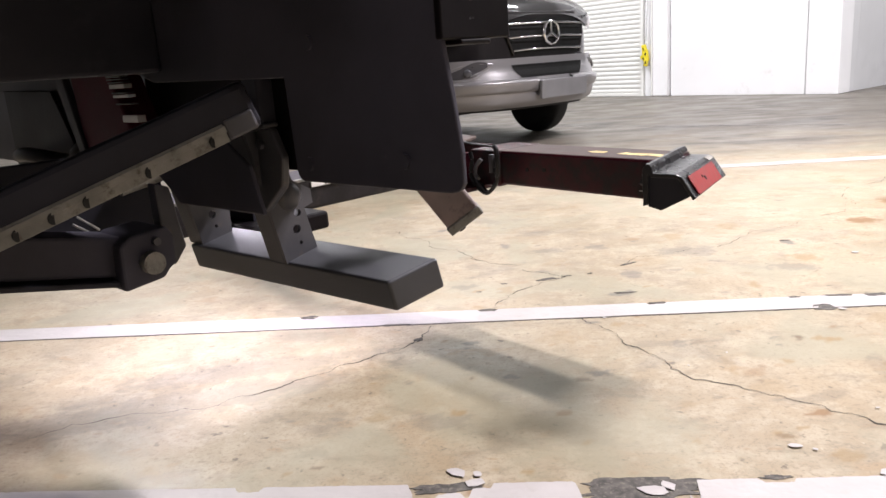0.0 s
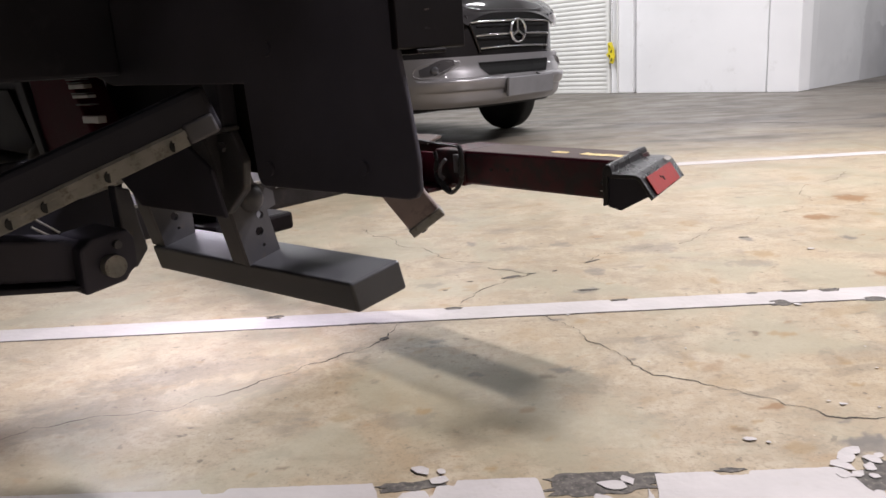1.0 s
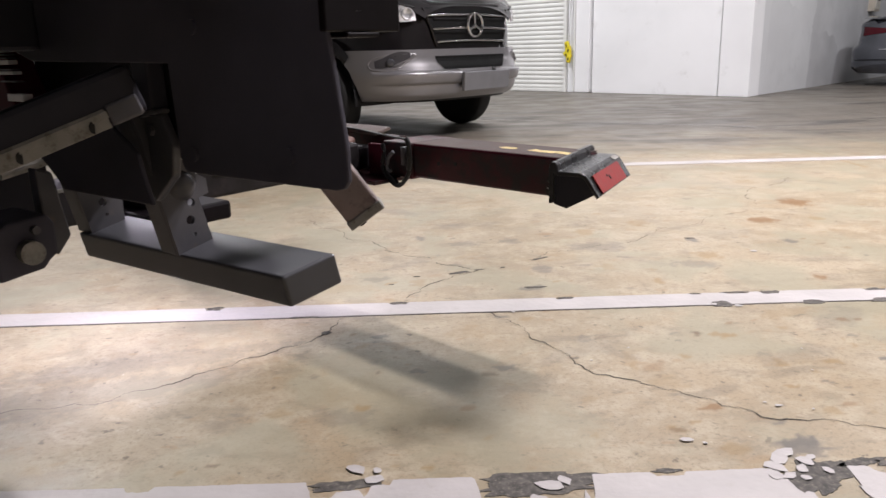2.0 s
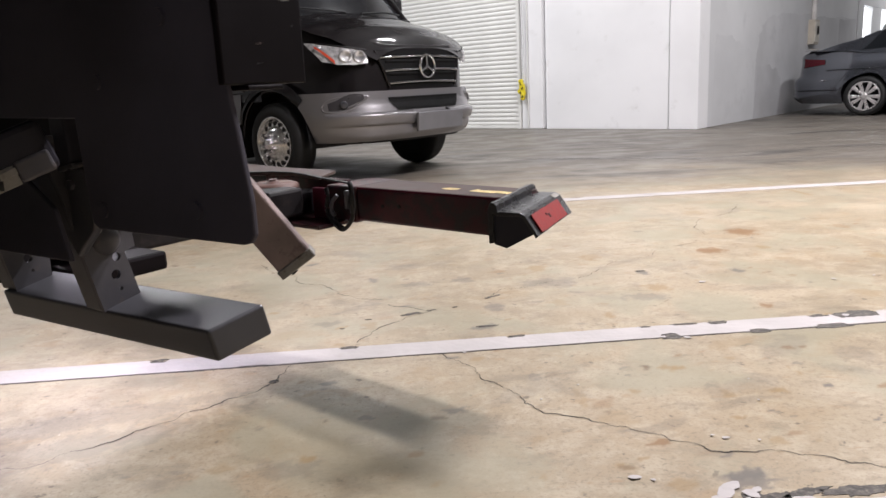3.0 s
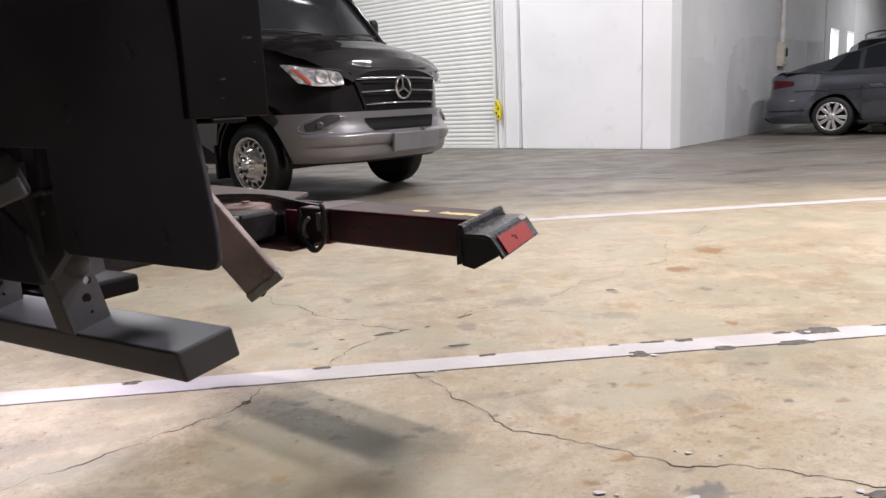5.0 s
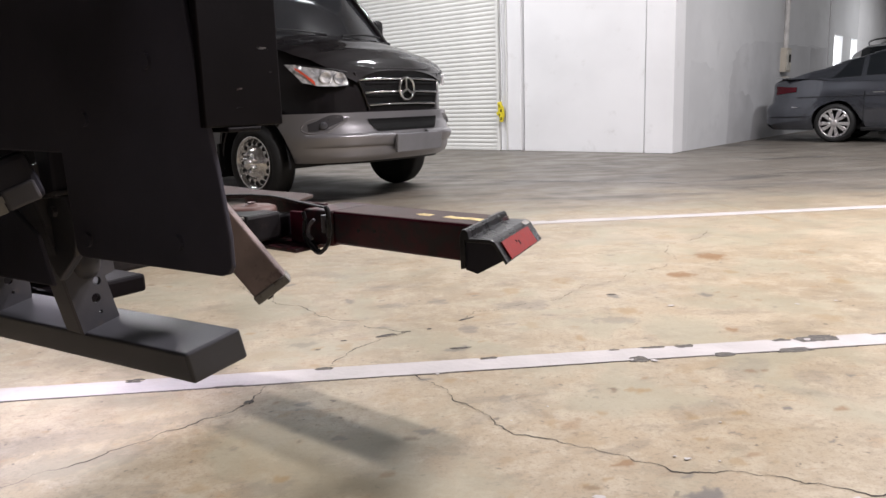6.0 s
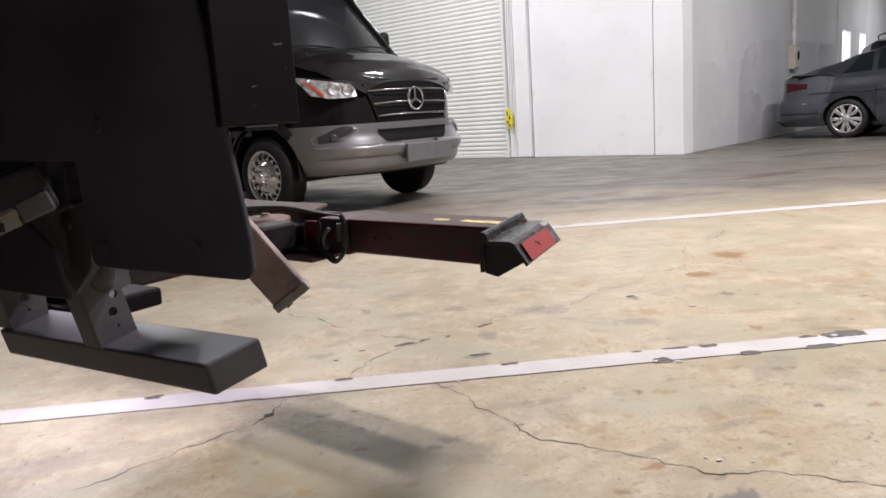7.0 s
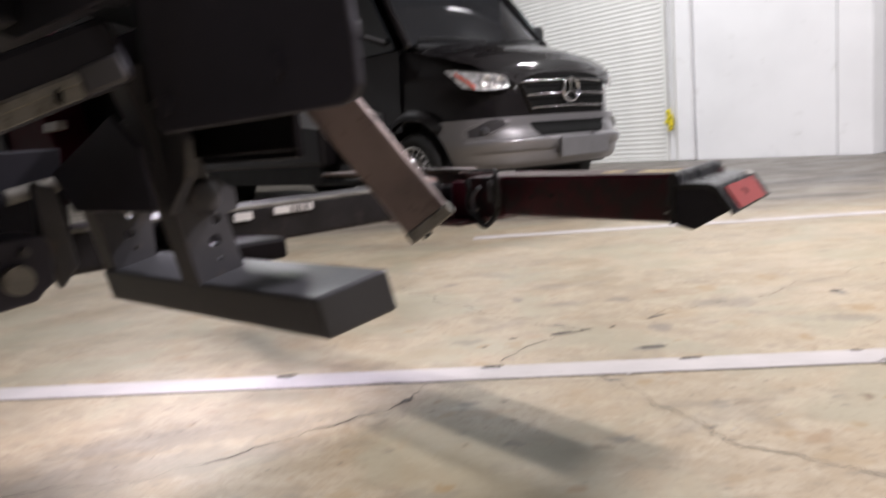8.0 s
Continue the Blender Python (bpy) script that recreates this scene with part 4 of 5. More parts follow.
    # shoulder that joins the hood's edge to the fenders and the nose
    def f(s, t):
        h = 0.84 * (2 * s - 1)
        x, _ = plan(h, 0.90, -0.75, 1.0, 3.6)
        top = lerp([(-0.8, 1.38), (0.0, 1.36), (0.4, 1.26), (0.70, 1.15), (0.90, 1.085)], x)
        fx, fy = plan(h, lerp(nose_x, top), -0.75, lerp(width_z, top), 3.6)
        xx = min(max(fx - 0.03, 0.0), 0.875)
        w = lerp([(0.0, 0.85), (0.4, 0.85), (0.65, 0.79), (0.80, 0.67), (0.885, 0.54)], xx)
        y = max(-w, min(w, fy))
        z = lerp([(0.0, 1.44), (0.3, 1.375), (0.6, 1.285), (0.78, 1.195), (0.885, 1.090)], xx) - 0.10 * abs(y / w) ** 3.5 - 0.003
        a, b = Vector((fx, fy, top - 0.002)), Vector((xx, y, z))
        p = a + (b - a) * t
        p.z += 0.012 * math.sin(math.pi * t)
        return p
    part("hood_shoulder", skin(f, 64, 6), BLACKGLOSS, th, smooth=True)

    # grille with chrome bars
    def f(s, t):
        y = (2 * s - 1) * (0.415 + 0.105 * t)
        return nose(y, 0.772 + 0.300 * t, 0.006)
    gr = part("grille", skin(f, 24, 8), GRILLE, th, "black grille with chrome bars")
    for z, hw in ((1.022, 0.500), (0.916, 0.463), (0.815, 0.425)):
        b = bmesh.new()
        def f(s, t):
            a = 2 * math.pi * t
            p = nose((2 * s - 1) * hw, z + 0.010 * math.sin(a) - 0.010 * (2 * s - 1) ** 2, 0.014)
            p.x += 0.012 * math.cos(a)
            return p
        part("chrome_bar", skin(f, 24, 8, b), CHROME, gr, smooth=True)
    for sd in (-1, 1):
        pts = [nose(sd * (0.530 - 0.028 * k), 1.072 - 0.075 * k, 0.010) for k in range(5)]
        part("grille_frame", hose(pts, 0.010, 6), BLACKGLOSS, gr, smooth=True)
    part("emblem", lathe([(0.098, -0.012), (0.104, 0.0), (0.098, 0.014), (0.086, 0.014), (0.082, 0.0), (0.086, -0.012)], 40, axis="x", m=pose(0.940, 0, 0.938), closed=True), CHROME, gr, "plain round chrome badge", smooth=True)
    b = bmesh.new()
    for k in range(3):
        box((0.016, 0.020, 0.088), (0.939, -0.044 * math.sin(radians(120 * k)), 0.938 + 0.044 * math.cos(radians(120 * k))), (120 * k, 0, 0), 0.004, b)
    part("emblem_bars", b, CHROME, gr)
    for z in (0.868, 0.968):  # dark louvres between the bars
        part("louvre", skin(lambda s, t: nose((2 * s - 1) * 0.44, z + 0.030 * t, 0.009 + 0.010 * math.sin(math.pi * t)), 20, 4), GRILLE, gr, smooth=True)

    # headlamps
    for sd in (-1, 1):
        def zlo(u):
            return lerp([(0, 0.972), (0.3, 0.962), (0.65, 0.966), (0.9, 0.995), (1, 1.125)], u)
        def zhi(u):
            return lerp([(0, 1.070), (0.4, 1.096), (0.7, 1.112), (1, 1.148)], u)
        def yy(u):
            return sd * (0.595 + 0.310 * u)
        hl = part("headlamp", skin(lambda s, t: nose(yy(s), zlo(s) + (zhi(s) - zlo(s)) * t, 0.008), 18, 8), LAMP, th, "clear headlamp with an orange corner", smooth=True)
        part("turn_lens", skin(lambda s, t: nose(yy(0.72 + 0.235 * s), 0.970 + 0.120 * s + 0.010 * s * s + (0.034 - 0.012 * s) * t, 0.015), 10, 4), AMBER, hl, "orange turn lens")
        for u in (0.20, 0.50):
            c = nose(yy(u), (zlo(u) + zhi(u)) / 2, 0.012)
            part("lamp_bowl", lathe([(0.052, 0.004), (0.05, -0.008), (0.044, -0.01), (0.03, 0.0), (0.012, 0.01), (0, 0.01)], 24, axis="x", m=Matrix.Translation(c) @ pose(0, 0, 0, 0, 0, sd * (25 + 30 * u)) @ pose(0, 0, 0, 0, 0, 180)), LAMP, hl, smooth=True)
        part("lamp_brow", hose([nose(yy(u), zhi(u) + 0.004, 0.012) for u in (0, 0.3, 0.6, 0.9)], 0.007, 6), TRIM, hl)
        # fog lamp: a teardrop ring, a dark sheet painting the pocket's shade, a round lamp
        ring = ((0.605, 0.712), (0.68, 0.655), (0.76, 0.606), (0.845, 0.590), (0.885, 0.610), (0.878, 0.668), (0.82, 0.706), (0.71, 0.718), (0.605, 0.712))
        fg = part("fog_lamp_bezel", hose([nose(sd * y, z, -0.002) for y, z in ring], 0.009, 8), SILVER, th, "silver fog lamp surround", smooth=True)
        part("fog_shade", skin(lambda s, t: nose(sd * (0.655 + 0.215 * s), 0.690 - 0.080 * min(1, 1.25 * s) + (0.014 + 0.075 * math.sin(math.pi * min(1, 0.10 + s * 0.72))) * t, 0.006), 14, 5), DOORGREY, fg, smooth=True)
        part("fog_blade", skin(lambda s, t: nose(sd * (0.640 + 0.140 * s), 0.690 - 0.062 * s + 0.016 * (1 - s) * t, 0.010 + 0.012 * t), 10, 3), SILVER, fg, smooth=True)
        c = nose(sd * 0.795, 0.652, 0.010)
        part("fog_lamp", lathe([(0.036, 0.006), (0.034, -0.008), (0.02, -0.014), (0, -0.016)], 20, axis="x", m=Matrix.Translation(c) @ pose(0, 0, 0, 0, 0, sd * 40 + 180)), DARKLENS, fg, smooth=True)
    # lower intake, ledge and blank plate
    part("intake", skin(lambda s, t: nose((2 * s - 1) * (0.37 + 0.075 * math.sin(math.pi / 2 * t)), 0.590 + 0.105 * t, 0.006), 20, 5), GRILLE, th, "black lower intake")
    for sd in (-1, 1):
        part("bumper_ledge", skin(lambda s, t: nose(sd * (0.22 + 0.665 * s), 0.472 + 0.112 * t, 0.004 + 0.042 * (t ** 0.5 if t < 0.82 else (1 - t) / 0.18) * (1 - s ** 6)), 28, 12), SILVER, th, smooth=True)
    part("plate_holder", box((0.03, 0.63, 0.155), (0.992, 0.085, 0.482), (0, 4, 3), 0.006), PLATE, th, "blank silver front plate")
    part("skid_lip", hose([nose(y, 0.345, -0.03) for y in (-0.8, -0.5, 0, 0.5, 0.8)], 0.02, 6), TRIM, th)

    # windscreen, pillars, mirrors, doors
    def f(s, t):
        y = (2 * s - 1)
        w = 0.84 - 0.15 * t
        return Vector((-0.08 - 0.66 * t + 0.13 * (1 - y * y) * (1 - 0.3 * t), y * w, 1.42 + 0.80 * t))
    part("windscreen", skin(f, 20, 10), SCREENGLASS, th, "dark windscreen", smooth=True)
    part("sticker", box((0.006, 0.07, 0.030), (-0.460, -0.02, 2.125), (0, -38, 0), 0.001), GREEN, th, "small green windscreen sticker")
    for sd in (-1, 1):
        part("a_pillar", hose([(-0.06, sd * 0.855, 1.39), (-0.38, sd * 0.80, 1.8), (-0.76, sd * 0.705, 2.24)], 0.034, 8), BLACKGLOSS, th, smooth=True)
        wp = part("wiper", hose([(0.08, sd * 0.1, 1.45), (0.02, sd * 0.45, 1.475), (-0.06, sd * 0.75, 1.47)], 0.009, 6), TRIM, th)
        door = part("cab_door", skin(lambda s, t: Vector((-0.12 - 1.05 * s, sd * (0.955 - 0.06 * max(0, t - 0.4)), 0.70 + 0.68 * t)), 12, 8), BLACKGLOSS, th, "glossy black cab door", smooth=True)
        part("door_window", prism([(-0.22, 1.40), (-1.1, 1.40), (-1.1, 2.05), (-0.62, 2.05)], 0.02, pose(0, sd * 0.88 - 0.01, 0)), DARKGLASS, door, "dark side window")
        part("door_handle", box((0.16, 0.03, 0.03), (-1.0, sd * 0.955, 1.22), bevel=0.01), TRIM, door)
        d = 0.012
        part("door_lower", prism([(-0.405, 0.770), (-1.20, 0.752), (-0.50, 0.44), (-0.46, 0.44)], d, pose(0, sd * 0.962 - d / 2, 0), bevel=0.003), PLATE, th, "silver lower door corner")
        part("door_base", prism([(-0.44, 0.34), (-1.22, 0.34), (-1.22, 0.742), (-0.43, 0.76)], d, pose(0, sd * 0.948 - d / 2, 0), bevel=0.003), BLACKGLOSS, th)
        part("mud_guard", box((0.03, 0.30, 0.30), (-0.45, sd * 0.84, 0.36), bevel=0.006), TRIM, th)
        part("door_panel", prism([(-0.36, 0.785), (-1.20, 0.767), (-1.20, 1.07), (-0.36, 0.88)], d, pose(0, sd * 0.962 - d / 2, 0), bevel=0.003), DOORGREY, th, "dark grey door panel")
        part("door_swoosh", prism([(-0.40, 0.866), (-1.20, 1.077), (-1.20, 1.15), (-0.62, 0.95), (-0.40, 0.880)], d, pose(0, sd * 0.962 - d / 2, 0), bevel=0.002), WHITEPAINT, th, "white swoosh on the door")
        part("door_post", box((0.10, 0.06, 0.80), (-1.14, sd * 0.87, 1.75), bevel=0.02), BLACKGLOSS, th)
        mr = part("mirror", box((0.11, 0.12, 0.175), (-0.43, sd * 1.11, 1.605), (0, 0, sd * 10), 0.045, segs=3), TRIM, th, "black wing mirror")
        part("mirror_arm", rod((-0.36, sd * 0.86, 1.47), (-0.43, sd * 1.10, 1.55), 0.028), TRIM, mr)
        wheel(th, 0, sd * 0.955, ZW, 0.19, 0.216, sd, "chrome")
    part("cowl", box((0.25, 1.66, 0.06), (-0.10, 0, 1.39), bevel=0.02), TRIM, th)
    part("underbody", box((1.5, 0.9, 0.16), (-0.3, 0, 0.44), bevel=0.03), TRIM, th)
    part("engine_bay", box((1.3, 1.4, 0.7), (0.05, 0, 0.75), bevel=0.05), TRIM, th)
    # coach body behind and over the cab
    part("over_cab", prism([(-1.3, 2.22), (-0.45, 2.20), (-0.30, 2.26), (-0.28, 2.40), (-0.45, 2.75), (-0.9, 2.95), (-1.3, 3.0)], 2.16, pose(0, -1.08, 0), bevel=0.04), BLACKGLOSS, th, "glossy black over-cab bunk")
    part("coach_body", box((4.6, 2.24, 2.55), (-3.52, 0, 1.72), bevel=0.05), COACHBLACK, th, "black coach body with swoosh stripes")
    for sd in (-1, 1):
        y = sd * 1.122
        d = 0.006
        part("white_swoosh", prism([(-1.22, 1.20), (-1.22, 1.02), (-2.0, 1.28), (-2.6, 1.36), (-2.6, 1.50), (-2.0, 1.48)], d, pose(0, y - d / 2, 0)), WHITEPAINT, th, "white swoosh stripe")
        part("silver_panel", prism([(-1.22, 0.98), (-1.22, 0.80), (-1.55, 0.84), (-1.75, 1.20), (-1.5, 1.12)], d, pose(0, y - d / 2, 0)), SILVER, th, "silver side panel")
        part("blue_swoosh", prism([(-2.75, 1.30), (-2.55, 0.9), (-3.4, 0.7), (-4.2, 1.1), (-3.4, 1.35)], d, pose(0, y - d / 2, 0)), NAVY, th, "dark blue swoosh stripe")
        part("side_marker", box((0.10, 0.02, 0.035), (-2.05, sd * 1.13, 0.86), bevel=0.004), REDLENS, th, "red side marker")
        part("skirt", box((4.3, 0.05, 0.30), (-3.5, sd * 1.05, 0.42), bevel=0.01), TRIM, th)
        part("running_board", hose([(-0.6, sd * 1.0, 0.30), (-0.8, sd * 1.03, 0.29), (-1.6, sd * 1.03, 0.29)], 0.035, 8), TRIM, th, smooth=True)
        wheel(th, -4.2, sd * 1.05, ZW, 0.5, 0.208, sd, "chrome")
    return th


motorhome(pose(0.11, 8.62, 0, 0, 0, -44) @ Matrix.Scale(1.085, 4))


def car(m, name, label, paint, roof, deck, suv=False):
    th = thing(name, label, "car", m)
    ZW, R, WB = 0.315, 0.365, 2.68
    top_z = [(-1.15, deck - 0.03), (-1.05, deck + 0.045), (-0.5, deck + 0.035), (0.0, deck - 0.03), (1.8, deck - 0.06), (2.6, deck - 0.14), (3.3, deck - 0.24), (3.55, deck - 0.36)]

    def outline(h, z, off=0.0):
        """h from 0 to 1 once round the car, starting in the middle of the tail and going along the right side."""
        a = 2 * math.pi * h
        n = 5.0
        tuck = lerp([(0.18, 0.06), (0.3, 0.02), (0.55, 0.0), (0.75, 0.02), (1.05, 0.085)], z)
        tail = lerp([(0.18, 0.09), (0.30, -0.03), (0.36, -0.055), (0.40, -0.035), (0.53, -0.05), (0.60, -0.02), (0.66, 0.045), (0.85, 0.065), (0.98, 0.055), (1.05, 0.14)], z)
        L, w = 2.37, 0.90 - tuck + off
        c, s = math.cos(a), math.sin(a)
        x = 1.2 - math.copysign(abs(c) ** (2 / n), c) * (L - tail + off)
        y = -math.copysign(abs(s) ** (2 / n), s) * w
        return Vector((x, y, z))

    def lo(x):
        z = 0.20
        for cx in (0, WB):
            if abs(x - cx) < R:
                z = max(z, ZW + math.sqrt(R * R - (x - cx) ** 2))
        return z

    def f(s, t):
        p = outline(s, 0.5)
        x = p.x
        b, e = (lo(x) if abs(p.y) > 0.6 else 0.20), lerp(top_z, x)
        return outline(s, b + (e - b) * t)
    part("body", skin(f, 240, 16), paint, th, smooth=True)

    def f(s, t):
        x = -1.105 + 4.625 * s
        e = lerp(top_z, x)
        p = max(0.0, 1 - abs((x - 1.2) / 2.32) ** 5) ** 0.2
        w = 0.835 * p
        y = (2 * t - 1) * w
        return Vector((x, y, e + 0.05 * (1 - (2 * t - 1) ** 4) - 0.012))
    part("deck", skin(f, 46, 16), paint, th, "trunk lid and hood", smooth=True)
    roof_z = [(-0.86, deck + 0.04), (-0.35, deck + 0.17), (0.15, roof - 0.125), (0.6, roof - 0.015), (0.95, roof), (1.4, roof - 0.04), (1.75, roof - 0.19), (2.25, deck + 0.0)]
    if suv:
        roof_z = [(-1.0, deck), (-0.85, roof - 0.18), (-0.6, roof - 0.04), (0.4, roof), (1.3, roof - 0.03), (1.7, roof - 0.2), (2.3, deck)]

    def house(x, t, off=0.0):
        """Section of the upper body: t from 0 at the right belt over the roof to 1 at the left belt."""
        z1 = lerp(roof_z, x)
        z0 = lerp(top_z, x) - 0.02
        hgt = max(0.02, z1 - z0)
        k = abs(2 * t - 1)
        y0, y1 = 0.815, 0.815 - 0.50 * min(hgt, 0.46)
        if k > 0.5:
            q = (k - 0.5) * 2
            y, z = y1 + (y0 - y1) * q, z1 - 0.035 - (hgt - 0.035) * q
        else:
            q = k * 2
            y, z = y1 * q, z1 - 0.035 * q ** 3
        return Vector((x, math.copysign(y + off, 2 * t - 1), z + off * 0.5))
    x0, x1 = roof_z[0][0], roof_z[-1][0]
    part("roof", skin(lambda s, t: house(x0 + (x1 - x0) * s, t), 40, 24), paint, th, "roof and pillars", smooth=True)
    for sd in (0, 1):
        for a, b, tip in ((-0.10, 0.33, 1), (0.41, 1.08, 0), (1.15, 1.82, 2)) if not suv else ((-0.7, 0.1, 0), (0.17, 1.0, 0), (1.08, 1.75, 2)):
            def f(s, t):
                x = a + (b - a) * s
                hi = 0.5 * (0.90 if tip == 0 else (0.90 * min(1, 0.12 + 1.5 * s) if tip == 1 else 0.90 * min(1, 0.15 + 1.5 * (1 - s))))
                q = 0.055 + (hi - 0.08) * t * 0.5
                return house(x, q if sd == 0 else 1 - q, 0.006)
            part("side_window", skin(f, 10, 4), DARKGLASS, th, "dark tinted side window", smooth=True)
    part("rear_window", skin(lambda s, t: house(-0.66 + 0.72 * s if not suv else -0.99 + 0.2 * s, 0.35 + 0.30 * t, 0.008), 10, 10), DARKGLASS, th, smooth=True)
    part("windscreen", skin(lambda s, t: house(1.55 + 0.6 * s, 0.28 + 0.44 * t, 0.008), 10, 10), DARKGLASS, th, smooth=True)
    for sd in (-1, 1):
        def f(s, t):
            h = (0.085 + 0.072 * s) if sd < 0 else 1 - (0.085 + 0.072 * s)
            z = 0.790 + 0.045 * s + (0.150 - 0.075 * s) * t
            return outline(h, z, 0.010)
        part("tail_lamp", skin(f, 14, 5), REDLENS, th, "dark red wrap-round tail lamp", smooth=True)
        part("door_handle", box((0.17, 0.03, 0.025), (0.62, sd * 0.865, 0.80), bevel=0.008), CHROME, th)
        part("door_handle", box((0.17, 0.03, 0.025), (1.6, sd * 0.865, 0.80), bevel=0.008), CHROME, th)
        part("door_seam", box((0.008, 0.012, 0.52), (0.42, sd * 0.888, 0.56)), TRIM, th)
        part("body_crease", hose([(-0.62, sd * 0.872, 0.745), (0.4, sd * 0.886, 0.755), (1.8, sd * 0.886, 0.75), (2.4, sd * 0.880, 0.74)], 0.007, 6), paint, th, smooth=True)
        # black bar that draws the shade in the bumper's crease
        part("bumper_crease_shade", hose([(-1.06, sd * 0.72, 0.415), (-0.98, sd * 0.82, 0.41), (-0.80, sd * 0.875, 0.41), (-0.40, sd * 0.892, 0.42)], 0.008, 6), TRIM, th, smooth=True)
        part("sill", box((1.9, 0.05, 0.06), (1.34, sd * 0.86, 0.22), bevel=0.015), TRIM, th)
        part("side_reflector", box((0.10, 0.012, 0.012), (-0.62, sd * 0.888, 0.58), bevel=0.003), CHROME, th)
        part("wing_mirror", box((0.12, 0.20, 0.14), (1.92, sd * 0.97, 0.98), bevel=0.04), paint, th)
        for x in (0, WB):
            wheel(th, x, sd * 0.875, ZW, 0.21, 0.222, sd, "alloy")
            part("wheel_well", well(x, sd * 0.86, -sd * 0.35, R - 0.01, ZW), TRIM, th)
    part("rear_valance", skin(lambda s, t: outline(0.93 + 0.14 * s if 0.93 + 0.14 * s <= 1 else 0.14 * s - 0.07, 0.21 + 0.08 * t, 0.006), 16, 3), TRIM, th)
    part("floor_pan", box((4.0, 1.4, 0.12), (1.2, 0, 0.27), bevel=0.02), TRIM, th)
    if suv:
        for sd in (-1, 1):
            part("roof_rail", hose([(-0.6, sd * 0.52, roof - 0.06), (-0.4, sd * 0.54, roof + 0.05), (1.2, sd * 0.54, roof + 0.05), (1.4, sd * 0.52, roof - 0.06)], 0.016, 8), CHROME, th)
    return th


RIGHT = Vector((-C45, -C45, 0))
sp = Vector((8.45, 13.2, 0)) - RIGHT * 0.88
car(pose(sp.x, sp.y, 0, 0, 0, -45) @ Matrix.Scale(1.05, 4), "sedan", "grey-blue sedan parked with its tail to the grey wall", GREYBLUE, 1.49, 1.03)
sp2 = sp + Vector((C45, C45, 0)) * 2.9 + Vector((C45, -C45, 0)) * 0.45
car(pose(sp2.x, sp2.y, 0, 0, 0, -45) @ Matrix.Scale(1.05, 4), "suv", "pale grey SUV parked beyond the sedan", M("pale grey car paint", (0.42, 0.43, 0.44), 0.3, 0.4, vary=0.03, bump=0, coat=0.6), 1.74, 1.10, suv=True)


# ---- tow truck: local x to its right side, y to the rear ----
truck = thing("tow_truck", "black tow truck rear with a wheel-lift arm, step and mud flap", "tow truck", pose(0.364, 1.494, 0, 0, 0, -39))


def block(u, v, z, bevel=0.004, bm=None):
    """A block between bounds; u counts inwards from the right side."""
    return box((u[1] - u[0], v[1] - v[0], z[1] - z[0]), (-(u[0] + u[1]) / 2, (v[0] + v[1]) / 2, (z[0] + z[1]) / 2), bevel=bevel, bm=bm)


def beam(p, q, wide, tall, bevel=0.004, bm=None, roll=0.0):
    """A straight bar of rectangular section from p to q, given as (u, v, z)."""
    p, q = Vector((-p[0], p[1], p[2])), Vector((-q[0], q[1], q[2]))
    d = q - p
    m = Matrix.Translation((p + q) / 2) @ d.to_track_quat("X", "Z").to_matrix().to_4x4() @ pose(0, 0, 0, roll, 0, 0)
    own = box((d.length, wide, tall), bevel=bevel)
    bmesh.ops.transform(own, matrix=m, verts=own.verts)
    return join(bm, own)


def disc(c, r, depth, axis, segs=20, bm=None):
    """A short round peg at (u, v, z) along an axis."""
    return lathe([(r, -depth / 2), (r, depth / 2)], segs, axis=axis, m=pose(-c[0], c[1], c[2]), bm=bm)


# mud flap: a cut rubber sheet with rounded lower corners
outline = [(0.018, 0.690), (0.006, 0.693), (0.0, 0.701), (0.0, 0.735), (0.010, 0.80), (0.021, 0.86), (0.029, 0.90), (0.038, 0.96), (0.070, 1.25), (0.09, 1.60), (1.9, 1.60), (1.9, 1.12), (1.15, 0.965), (0.66, 0.825), (0.434, 0.822), (0.300, 0.820), (0.293, 0.70), (0.289, 0.692), (0.280, 0.688)]
flap = part("mud_flap", prism([(-u, z) for u, z in outline], 0.007, bevel=0.002), RUBBER, truck, "black rubber mud flap")
for u, z in ((0.085, 0.722), (0.262, 0.712), (0.11, 0.92), (0.24, 0.86)):
    part("bolt_head", disc((u, -0.001, z), 0.009, 0.006, "y", 12), RUBBER, flap)
# body side with its underside
side = part("body_side", block((0.0142, 0.55), (0.014, 0.094), (0.848, 1.75), 0.006), BODYBLACK, truck, "matt black body side")
part("body_lip", block((0.003, 0.30), (0.014, 0.060), (0.8425, 0.8475), 0.0015), BODYBLACK, side)
part("body_skirt", block((0.0045, 0.0135), (-0.014, 0.094), (0.848, 1.75), 0.002), BODYBLACK, side)
for v, z, l, tone in ((0.072, 0.930, 0.008, GALV), (0.066, 0.931, 0.004, BRACKET), (0.034, 0.887, 0.005, BROWN), (0.033, 0.868, 0.0045, BRACKET), (0.080, 0.905, 0.002, BRACKET)):
    part("scratch", prism([(v - l, z - 0.0008), (v - 0.3 * l, z - 0.0014), (v + l, z - 0.0002), (v + 0.6 * l, z + 0.0013), (v - 0.7 * l, z + 0.0009)], 0.0007, pose(-0.0045, 0, 0, 0, 0, 90)), tone, side, "bare metal scratch")
part("deck", block((0.06, 2.2), (-4.2, -0.05), (1.20, 1.32), 0.01), RUBBER, truck, "black steel deck")
part("cross_member", block((0.62, 2.2), (0.02, 0.10), (0.86, 1.20), 0.008), FLATBLACK, truck)
